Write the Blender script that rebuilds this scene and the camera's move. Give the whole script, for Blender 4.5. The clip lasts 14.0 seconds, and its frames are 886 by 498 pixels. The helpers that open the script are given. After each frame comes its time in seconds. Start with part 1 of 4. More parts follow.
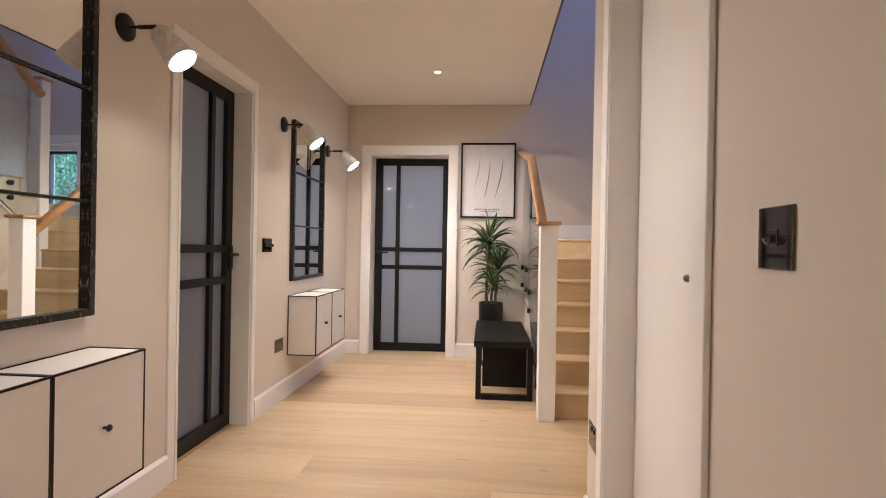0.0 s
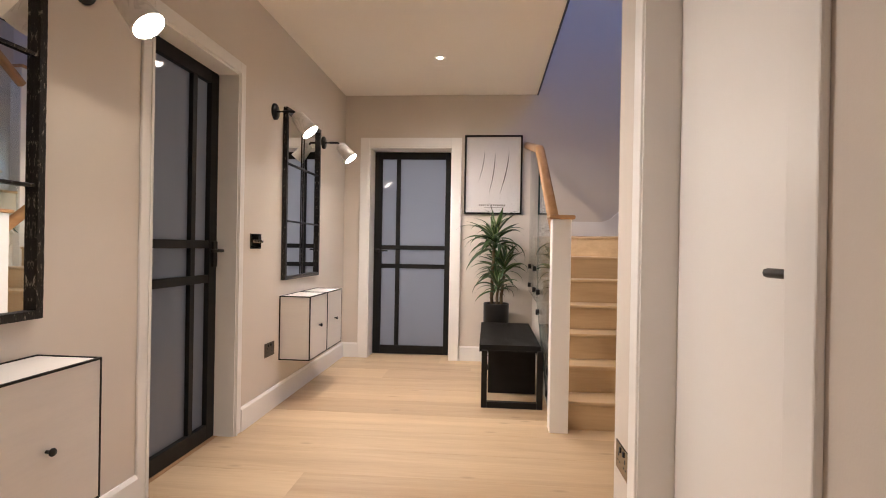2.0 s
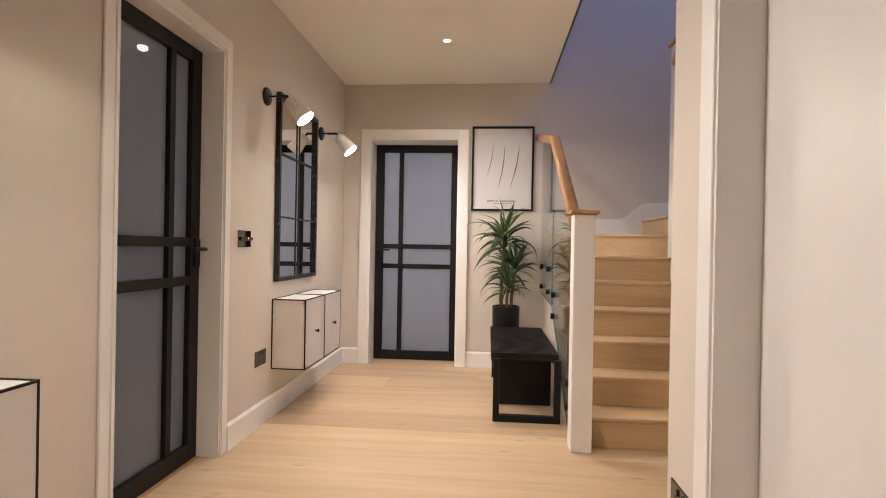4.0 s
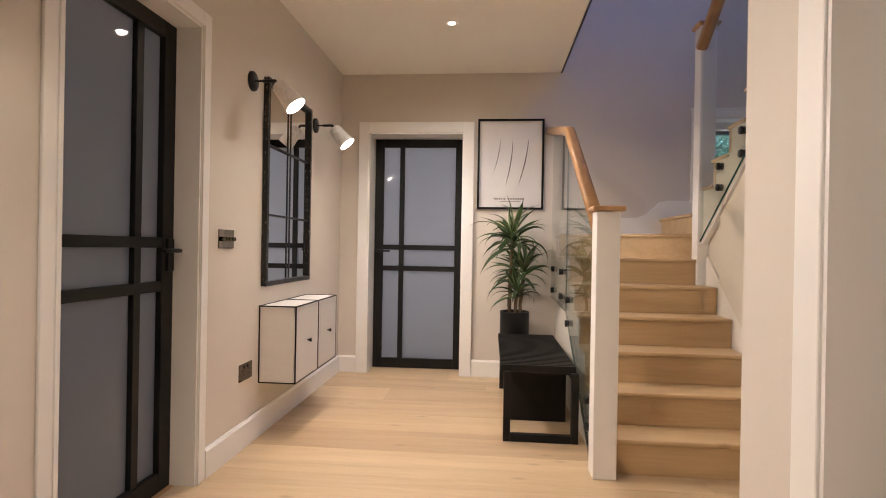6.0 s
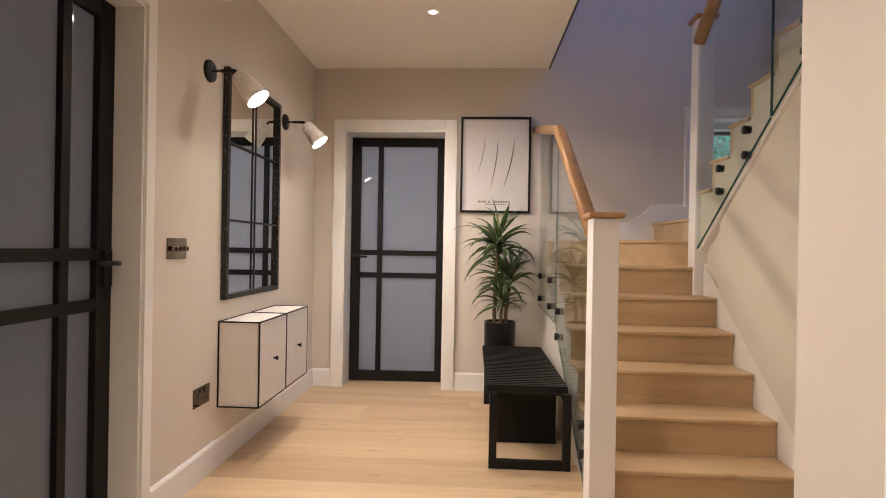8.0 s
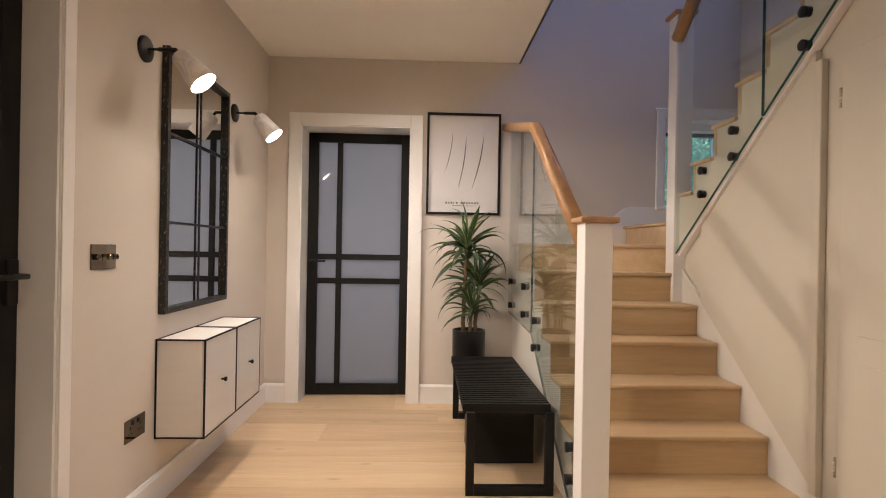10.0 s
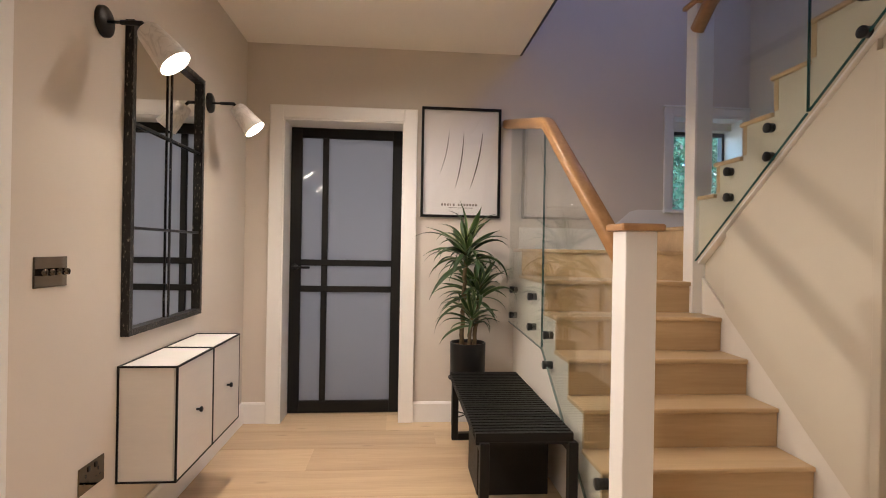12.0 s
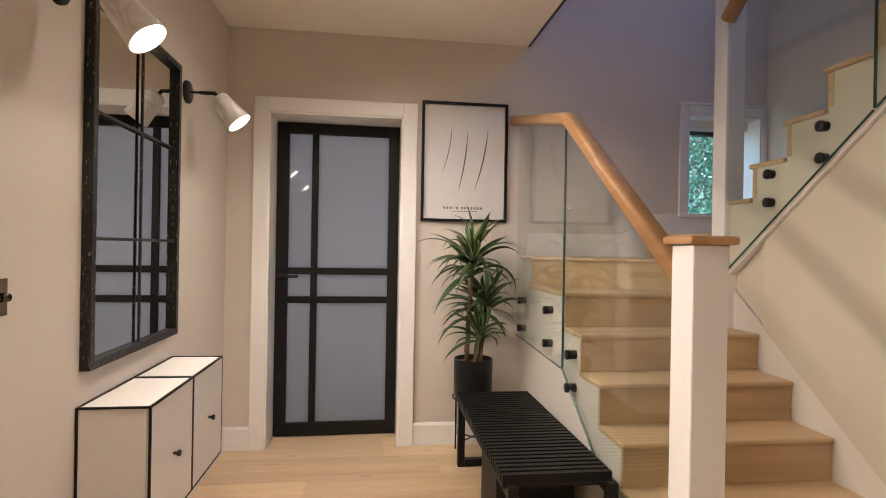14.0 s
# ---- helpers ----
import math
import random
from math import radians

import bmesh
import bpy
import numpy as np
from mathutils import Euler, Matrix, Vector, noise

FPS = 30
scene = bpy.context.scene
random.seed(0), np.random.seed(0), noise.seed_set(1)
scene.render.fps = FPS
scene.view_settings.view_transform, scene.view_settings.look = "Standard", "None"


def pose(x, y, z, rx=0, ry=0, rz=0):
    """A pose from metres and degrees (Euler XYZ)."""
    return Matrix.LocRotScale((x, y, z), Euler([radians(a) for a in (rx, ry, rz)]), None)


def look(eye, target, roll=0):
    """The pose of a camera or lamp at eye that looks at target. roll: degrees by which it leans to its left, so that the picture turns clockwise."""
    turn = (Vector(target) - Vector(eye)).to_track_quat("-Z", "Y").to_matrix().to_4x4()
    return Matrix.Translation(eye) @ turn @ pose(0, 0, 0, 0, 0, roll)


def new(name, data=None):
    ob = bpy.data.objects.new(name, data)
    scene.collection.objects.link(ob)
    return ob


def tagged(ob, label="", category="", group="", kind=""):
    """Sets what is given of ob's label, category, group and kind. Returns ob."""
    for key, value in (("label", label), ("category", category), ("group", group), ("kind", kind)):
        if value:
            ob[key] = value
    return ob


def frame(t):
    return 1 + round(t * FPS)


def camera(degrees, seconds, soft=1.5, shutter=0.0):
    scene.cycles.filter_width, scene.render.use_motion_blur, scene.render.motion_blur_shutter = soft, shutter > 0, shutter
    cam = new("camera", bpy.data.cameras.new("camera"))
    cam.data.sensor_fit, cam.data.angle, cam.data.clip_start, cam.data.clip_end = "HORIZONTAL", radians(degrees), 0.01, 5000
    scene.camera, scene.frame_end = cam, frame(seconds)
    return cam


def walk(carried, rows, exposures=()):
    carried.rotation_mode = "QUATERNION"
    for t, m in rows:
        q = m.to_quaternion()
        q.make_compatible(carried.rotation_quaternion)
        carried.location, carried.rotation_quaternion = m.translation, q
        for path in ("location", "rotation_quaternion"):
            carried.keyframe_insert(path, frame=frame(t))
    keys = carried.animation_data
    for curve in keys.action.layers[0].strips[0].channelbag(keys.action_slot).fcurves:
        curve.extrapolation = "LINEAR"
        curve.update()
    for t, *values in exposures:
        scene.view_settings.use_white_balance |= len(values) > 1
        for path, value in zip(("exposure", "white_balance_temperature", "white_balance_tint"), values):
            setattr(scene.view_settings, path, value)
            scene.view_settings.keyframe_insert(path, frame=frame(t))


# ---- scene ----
cam = camera(79.7, 14.0, soft=1.0)
PATH = [
    (0, (0.059, 0.167, 1.074), (-0.103, 2.16, 1.068), 1.0),
    (0.5, (0.054, 0.223, 1.068), (-0.109, 2.216, 1.063), 1.0),
    (1, (0.043, 0.29, 1.061), (-0.119, 2.284, 1.057), 1.0),
    (1.5, (0.04, 0.353, 1.055), (-0.127, 2.346, 1.051), 1.0),
    (2, (0.028, 0.429, 1.048), (-0.14, 2.422, 1.044), 1.0),
    (2.5, (0.012, 0.504, 1.044), (-0.156, 2.497, 1.04), 1.1),
    (3, (-0.002, 0.581, 1.043), (-0.172, 2.573, 1.037), 1.0),
    (5.5, (-0.085, 0.96, 1.038), (-0.26, 2.952, 1.035), 1.1),
    (6, (-0.088, 1.035, 1.041), (-0.264, 3.027, 1.039), 1.0),
    (6.5, (-0.094, 1.102, 1.058), (-0.266, 3.095, 1.053), 1.0),
    (7, (-0.091, 1.171, 1.071), (-0.257, 3.164, 1.067), 1.0),
    (7.5, (-0.094, 1.231, 1.081), (-0.239, 3.226, 1.077), 1.0),
    (8, (-0.098, 1.295, 1.088), (-0.209, 3.292, 1.086), 1.0),
    (10.5, (-0.232, 1.61, 1.121), (-0.131, 3.608, 1.122), 1.0),
    (11, (-0.26, 1.684, 1.127), (-0.136, 3.68, 1.129), 1.0),
    (11.5, (-0.296, 1.758, 1.141), (-0.151, 3.753, 1.14), 1.0),
    (12, (-0.337, 1.839, 1.153), (-0.172, 3.832, 1.154), 1.0),
    (12.5, (-0.374, 1.917, 1.175), (-0.19, 3.909, 1.17), 1.1),
    (13, (-0.412, 1.998, 1.188), (-0.207, 3.988, 1.185), 1.1),
    (13.5, (-0.445, 2.074, 1.195), (-0.217, 4.061, 1.194), 1.0),
    (14, (-0.47, 2.148, 1.2), (-0.217, 4.132, 1.199), 1.0),
]
walk(cam, [(t, look(eye, target, roll)) for t, eye, target, roll in PATH], exposures=[(0, -0.12, 6030, 12), (3, -0.16, 6080, 12), (7, -0.26, 6300, 11.5), (14, -0.40, 6360, 11.5)])

# ---- exposure and light ----
world = bpy.data.worlds.new("dusk")
scene.world = world
world.use_nodes = True
wn = world.node_tree
sky = wn.nodes.new("ShaderNodeTexSky")
sky.sky_type, sky.sun_disc = "NISHITA", False
sky.ozone_density = 5.0
sky.sun_elevation, sky.sun_rotation = radians(28), radians(104)
wn.links.new(sky.outputs[0], wn.nodes["Background"].inputs[0])
wn.nodes["Background"].inputs[1].default_value = 1.6

# Bluish sun added to brighten the shrub outside the stair window.
sun = bpy.data.lights.new("low_sun", "SUN")
sun.energy, sun.angle, sun.color = 8.0, radians(14), (0.66, 0.86, 1.0)
new("low_sun", sun).matrix_world = look((10, -2.5, 5.5), (0, 0, 0))

WARM = (1.0, 0.86, 0.735)
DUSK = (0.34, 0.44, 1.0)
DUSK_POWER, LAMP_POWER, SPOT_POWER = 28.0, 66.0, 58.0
FAR_BACKLIGHT, LEFT_BACKLIGHT = 42.0, 14.0


def lamp(name, kind, m, power, colour, **settings):
    data = bpy.data.lights.new(name, kind)
    data.energy, data.color = power, colour
    if kind == "SPOT":
        data.spot_size, data.spot_blend = radians(settings["cone"]), settings["blend"]
        data.shadow_soft_size = settings["size"]
    if kind == "AREA":
        data.shape, data.size, data.size_y = "RECTANGLE", settings["wide"], settings["high"]
    ob = new(name, data)
    ob.matrix_world = m
    return ob


# ---- materials ----
def mat(name, colour, rough=0.5, metal=0.0, grain=0.0, scale=8.0, bump=0.0, bump_scale=200.0, stretch=(1, 1, 1), per_object=0.0, coat=0.0):
    """A surface with two scales of variation in colour and roughness, and fine relief."""
    m = bpy.data.materials.new(name)
    m.use_nodes = True
    n, l = m.node_tree.nodes, m.node_tree.links
    b = n["Principled BSDF"]
    b.inputs["Roughness"].default_value, b.inputs["Metallic"].default_value = rough, metal
    b.inputs["Coat Weight"].default_value = coat
    b.inputs["Base Color"].default_value = (*colour, 1)
    tc = n.new("ShaderNodeTexCoord")
    mp = n.new("ShaderNodeMapping")
    mp.inputs["Scale"].default_value = stretch
    l.new(tc.outputs["Object"], mp.inputs[0])
    if grain:
        big, small = n.new("ShaderNodeTexNoise"), n.new("ShaderNodeTexNoise")
        big.inputs["Scale"].default_value, small.inputs["Scale"].default_value = scale * 0.2, scale
        small.inputs["Detail"].default_value = 6
        for t in (big, small):
            l.new(mp.outputs[0], t.inputs["Vector"])
        add = n.new("ShaderNodeMath")
        l.new(big.outputs[0], add.inputs[0])
        l.new(small.outputs[0], add.inputs[1])
        last = add
        if per_object:
            info, mul = n.new("ShaderNodeObjectInfo"), n.new("ShaderNodeMath")
            mul.operation, mul.inputs[1].default_value = "MULTIPLY_ADD", per_object
            l.new(info.outputs["Random"], mul.inputs[0])
            l.new(add.outputs[0], mul.inputs[2])
            last = mul
        ramp = n.new("ShaderNodeMapRange")
        ramp.inputs[1].default_value, ramp.inputs[2].default_value = 0.6, 1.4 + per_object
        ramp.inputs[3].default_value, ramp.inputs[4].default_value = 1 - grain, 1 + grain
        l.new(last.outputs[0], ramp.inputs[0])
        mix = n.new("ShaderNodeMix")
        mix.data_type, mix.blend_type = "RGBA", "MULTIPLY"
        mix.inputs[0].default_value = 1
        mix.inputs[6].default_value = (*colour, 1)
        l.new(ramp.outputs[0], mix.inputs[7])
        l.new(mix.outputs[2], b.inputs["Base Color"])
        rr = n.new("ShaderNodeMapRange")
        rr.inputs[3].default_value, rr.inputs[4].default_value = max(rough - min(0.08, rough * 0.4), 0), min(rough + min(0.08, rough * 0.4), 1)
        l.new(small.outputs[0], rr.inputs[0])
        l.new(rr.outputs[0], b.inputs["Roughness"])
    if bump:
        t, bp = n.new("ShaderNodeTexNoise"), n.new("ShaderNodeBump")
        t.inputs["Scale"].default_value, t.inputs["Detail"].default_value = bump_scale, 4
        bp.inputs["Strength"].default_value, bp.inputs["Distance"].default_value = bump, 0.002
        l.new(mp.outputs[0], t.inputs["Vector"])
        l.new(t.outputs[0], bp.inputs["Height"])
        l.new(bp.outputs[0], b.inputs["Normal"])
    return m


def oak(name, light, dark, along, rough=0.45, vary=0.25):
    """Oak with grain along one axis, soft cathedral figure and a few knots."""
    m = bpy.data.materials.new(name)
    m.use_nodes = True
    n, l = m.node_tree.nodes, m.node_tree.links
    b = n["Principled BSDF"]
    tc, mp, info = n.new("ShaderNodeTexCoord"), n.new("ShaderNodeMapping"), n.new("ShaderNodeObjectInfo")
    s = [9.0, 9.0, 9.0]
    s[along] = 0.7
    mp.inputs["Scale"].default_value = s
    shift = n.new("ShaderNodeVectorMath")
    shift.operation = "SCALE"
    comb = n.new("ShaderNodeCombineXYZ")
    for i in range(3):
        l.new(info.outputs["Random"], comb.inputs[i])
    l.new(comb.outputs[0], shift.inputs[0])
    shift.inputs["Scale"].default_value = 40
    l.new(tc.outputs["Object"], mp.inputs[0])
    l.new(shift.outputs[0], mp.inputs["Location"])
    fig, fine = n.new("ShaderNodeTexNoise"), n.new("ShaderNodeTexNoise")
    fig.inputs["Scale"].default_value, fig.inputs["Detail"].default_value, fig.inputs["Distortion"].default_value = 1.0, 3, 0.6
    fine.inputs["Scale"].default_value, fine.inputs["Detail"].default_value = 9.0, 6
    l.new(mp.outputs[0], fig.inputs["Vector"])
    l.new(mp.outputs[0], fine.inputs["Vector"])
    a1, a2 = n.new("ShaderNodeMath"), n.new("ShaderNodeMath")
    a1.operation, a1.inputs[1].default_value = "MULTIPLY_ADD", 0.45
    a2.operation, a2.inputs[1].default_value = "MULTIPLY_ADD", vary
    l.new(fine.outputs[0], a1.inputs[0])
    l.new(fig.outputs[0], a1.inputs[2])
    l.new(info.outputs["Random"], a2.inputs[0])
    l.new(a1.outputs[0], a2.inputs[2])
    r = n.new("ShaderNodeMapRange")
    r.inputs[1].default_value, r.inputs[2].default_value = 0.58, 0.92 + vary
    l.new(a2.outputs[0], r.inputs[0])
    mix = n.new("ShaderNodeMix")
    mix.data_type = "RGBA"
    mix.inputs[6].default_value, mix.inputs[7].default_value = (*light, 1), (*dark, 1)
    l.new(r.outputs[0], mix.inputs[0])
    vor, kn, km = n.new("ShaderNodeTexVoronoi"), n.new("ShaderNodeMapRange"), n.new("ShaderNodeMix")
    kmap = n.new("ShaderNodeMapping")
    ks = [3.0, 3.0, 3.0]
    ks[along] = 1.1
    kmap.inputs["Scale"].default_value = ks
    l.new(tc.outputs["Object"], kmap.inputs[0])
    l.new(shift.outputs[0], kmap.inputs["Location"])
    l.new(kmap.outputs[0], vor.inputs["Vector"])
    vor.inputs["Scale"].default_value = 1.0
    vor.voronoi_dimensions = "2D"
    kn.inputs[1].default_value, kn.inputs[2].default_value, kn.inputs[3].default_value, kn.inputs[4].default_value = 0.012, 0.05, 0.36, 0.0
    l.new(vor.outputs["Distance"], kn.inputs[0])
    km.data_type = "RGBA"
    km.inputs[7].default_value = (dark[0] * 0.45, dark[1] * 0.42, dark[2] * 0.4, 1)
    l.new(kn.outputs[0], km.inputs[0])
    l.new(mix.outputs[2], km.inputs[6])
    l.new(km.outputs[2], b.inputs["Base Color"])
    b.inputs["Roughness"].default_value = rough
    bp = n.new("ShaderNodeBump")
    bp.inputs["Strength"].default_value, bp.inputs["Distance"].default_value = 0.15, 0.001
    l.new(fine.outputs[0], bp.inputs["Height"])
    l.new(bp.outputs[0], b.inputs["Normal"])
    return m


def emitter(name, colour, strength):
    m = bpy.data.materials.new(name)
    m.use_nodes = True
    b = m.node_tree.nodes["Principled BSDF"]
    b.inputs["Base Color"].default_value = (0.8, 0.8, 0.8, 1)
    b.inputs["Emission Color"].default_value = (*colour, 1)
    b.inputs["Emission Strength"].default_value = strength
    return m


M_WALL = mat("wall_paint", (0.672, 0.609, 0.546), 0.75, 0, 0.025, 2.5, 0.10, 260)
M_CEIL = mat("ceiling_paint", (0.93, 0.89, 0.83), 0.85, 0, 0.02, 2.0, 0.08, 240)
M_WHITE = mat("white_satin_paint", (0.85, 0.83, 0.81), 0.36, 0, 0.02, 3.0, 0.03, 150)
M_STRING = mat("cream_satin_paint", (0.70, 0.655, 0.59), 0.4, 0, 0.03, 2.5, 0.06, 160)
# Taken darker than the cream: lens falloff on the right is in this colour.
M_PANEL_DIM = mat("dimmed_eggshell_paint", (0.60, 0.545, 0.450), 0.5, 0, 0.03, 2.5, 0.08, 180)
M_FLOOR = oak("oak_floorboard", (0.64, 0.480, 0.302), (0.40, 0.272, 0.155), 0, 0.36, 0.5)
M_TREAD = oak("oak_tread", (0.61, 0.435, 0.248), (0.47, 0.318, 0.170), 0, 0.42, 0.2)
M_RAIL = oak("oak_handrail", (0.52, 0.30, 0.14), (0.36, 0.19, 0.08), 1, 0.32, 0.1)
M_BLACK = mat("black_painted_steel", (0.007, 0.0068, 0.0065), 0.5, 0, 0.15, 14, 0.05, 120)
M_BLACKWOOD = mat("black_stained_wood", (0.006, 0.0055, 0.005), 0.5, 0, 0.25, 20, 0.35, 60, (1, 6, 6))
M_HAMMER = mat("hammered_black_frame", (0.011, 0.010, 0.009), 0.32, 0.2, 0.35, 60, 0.7, 150)
nt = M_HAMMER.node_tree
wt, wr, wm = nt.nodes.new("ShaderNodeTexNoise"), nt.nodes.new("ShaderNodeMapRange"), nt.nodes.new("ShaderNodeMix")
wt.inputs["Scale"].default_value, wt.inputs["Detail"].default_value, wt.inputs["Roughness"].default_value = 130, 5, 0.7
wr.inputs[1].default_value, wr.inputs[2].default_value = 0.58, 0.70
wm.data_type, wm.inputs[7].default_value = "RGBA", (0.42, 0.36, 0.29, 1)
wp = nt.nodes.new("ShaderNodeMapping")
wp.inputs["Scale"].default_value = (1, 1, 0.3)
nt.links.new(nt.nodes["Texture Coordinate"].outputs["Object"], wp.inputs[0])
nt.links.new(wp.outputs[0], wt.inputs["Vector"])
nt.links.new(wt.outputs[0], wr.inputs[0])
nt.links.new(wr.outputs[0], wm.inputs[0])
nt.links.new(nt.nodes["Principled BSDF"].inputs["Base Color"].links[0].from_socket, wm.inputs[6])
nt.links.new(wm.outputs[2], nt.nodes["Principled BSDF"].inputs["Base Color"])
M_MIRROR = mat("mirror_silver", (0.88, 0.89, 0.88), 0.008, 1.0)
M_OPAL = mat("frosted_opal_glass", (0.14, 0.145, 0.158), 0.008, 0, 0.05, 1.2)
nt = M_OPAL.node_tree
tl, mx = nt.nodes.new("ShaderNodeBsdfTranslucent"), nt.nodes.new("ShaderNodeMixShader")
tl.inputs[0].default_value, mx.inputs[0].default_value = (0.81, 0.83, 0.89, 1), 0.45
nt.links.new(nt.nodes["Principled BSDF"].outputs[0], mx.inputs[1])
nt.links.new(tl.outputs[0], mx.inputs[2])
nt.links.new(mx.outputs[0], nt.nodes["Material Output"].inputs[0])
M_GLASS = bpy.data.materials.new("clear_toughened_glass")
M_GLASS.use_nodes = True
nt = M_GLASS.node_tree
see, gl, fz, pw, am, mx = (nt.nodes.new("ShaderNode" + k) for k in ("BsdfTransparent", "BsdfGlossy", "LayerWeight", "Math", "Math", "MixShader"))
see.inputs[0].default_value, gl.inputs[1].default_value, fz.inputs[0].default_value = (0.955, 0.985, 0.972, 1), 0.0, 0.5
pw.operation, pw.inputs[1].default_value = "POWER", 5.0
am.operation, am.inputs[1].default_value, am.inputs[2].default_value = "MULTIPLY_ADD", 0.9, 0.045
nt.links.new(fz.outputs["Facing"], pw.inputs[0])
nt.links.new(pw.outputs[0], am.inputs[0])
nt.links.new(am.outputs[0], mx.inputs[0])
nt.links.new(see.outputs[0], mx.inputs[1])
nt.links.new(gl.outputs[0], mx.inputs[2])
nt.links.new(mx.outputs[0], nt.nodes["Material Output"].inputs[0])
M_EDGE = mat("green_glass_edge", (0.02, 0.085, 0.09), 0.15, 0, 0.05, 10)
M_EDGELIGHT = mat("pale_glass_edge", (0.20, 0.25, 0.23), 0.15, 0, 0.05, 10)
M_CAB = mat("white_lacquered_cabinet", (0.76, 0.72, 0.68), 0.4, 0, 0.03, 20, 0.12, 90, (1, 1, 8))
M_NICKEL = mat("black_nickel_plate", (0.15, 0.125, 0.10), 0.035, 1.0, 0.08, 30)
M_DARKBITS = mat("black_plastic", (0.012, 0.012, 0.012), 0.35)
M_ALABASTER = mat("veined_alabaster", (0.80, 0.77, 0.74), 0.4, 0, 0.10, 30, 0.04, 60)
nt = M_ALABASTER.node_tree
vn, va, vr, vm = (nt.nodes.new("ShaderNode" + k) for k in ("TexNoise", "Math", "MapRange", "Mix"))
vp = nt.nodes.new("ShaderNodeMapping")
vp.inputs["Scale"].default_value, vp.inputs["Rotation"].default_value = (1, 1.6, 0.55), (0.5, 0.7, 0.2)
vn.inputs["Scale"].default_value, vn.inputs["Detail"].default_value, vn.inputs["Distortion"].default_value = 17, 5, 1.1
va.operation, va.inputs[1].default_value = "SUBTRACT", 0.5
vb = nt.nodes.new("ShaderNodeMath")
vb.operation = "ABSOLUTE"
vr.inputs[1].default_value, vr.inputs[2].default_value, vr.inputs[3].default_value, vr.inputs[4].default_value = 0.0, 0.045, 0.34, 0.0
vm.data_type, vm.inputs[7].default_value = "RGBA", (0.40, 0.38, 0.36, 1)
nt.links.new(nt.nodes["Texture Coordinate"].outputs["Object"], vp.inputs[0])
nt.links.new(vp.outputs[0], vn.inputs["Vector"])
nt.links.new(vn.outputs[0], va.inputs[0])
nt.links.new(va.outputs[0], vb.inputs[0])
nt.links.new(vb.outputs[0], vr.inputs[0])
nt.links.new(vr.outputs[0], vm.inputs[0])
nt.links.new(nt.nodes["Principled BSDF"].inputs["Base Color"].links[0].from_socket, vm.inputs[6])
nt.links.new(vm.outputs[2], nt.nodes["Principled BSDF"].inputs["Base Color"])
M_BULB = emitter("lit_bulb", (1.0, 0.87, 0.68), 130)
M_SPOT = emitter("lit_downlight", (1.0, 0.88, 0.70), 60)
M_PAPER = mat("poster_paper", (0.76, 0.73, 0.72), 0.6, 0, 0.02, 2)
M_SLIT = mat("dark_slit_ink", (0.03, 0.022, 0.02), 0.6)
M_INK = mat("grey_print_ink", (0.22, 0.19, 0.17), 0.6)
M_PICGLASS = M_GLASS.copy()
M_PICGLASS.name = "picture_glass"
M_PICGLASS.node_tree.nodes["Transparent BSDF"].inputs[0].default_value = (1, 1, 1, 1)
M_POT = mat("black_ceramic", (0.012, 0.012, 0.012), 0.32, 0, 0.1, 12)
M_SOIL = mat("bark_mulch", (0.10, 0.045, 0.022), 0.9, 0, 0.5, 60, 1.0, 80)
M_BARK = mat("dracaena_bark", (0.14, 0.095, 0.05), 0.8, 0, 0.35, 30, 1.0, 50, (1, 1, 4))
M_BRASS = mat("painted_brass_hinge", (0.64, 0.575, 0.47), 0.4, 0.1, 0.1, 20)
M_SOCKETHOLE = mat("socket_hole", (0.006, 0.006, 0.006), 0.6)
M_UPVC = mat("grey_window_frame", (0.05, 0.05, 0.055), 0.4, 0, 0.05, 8)
M_GROUND = mat("garden_soil", (0.06, 0.055, 0.035), 0.95, 0, 0.3, 4, 0.6, 30)


for m in (M_BLACK, M_BLACKWOOD, M_POT, M_DARKBITS):
    m.node_tree.nodes["Principled BSDF"].inputs["Specular IOR Level"].default_value = 0.3


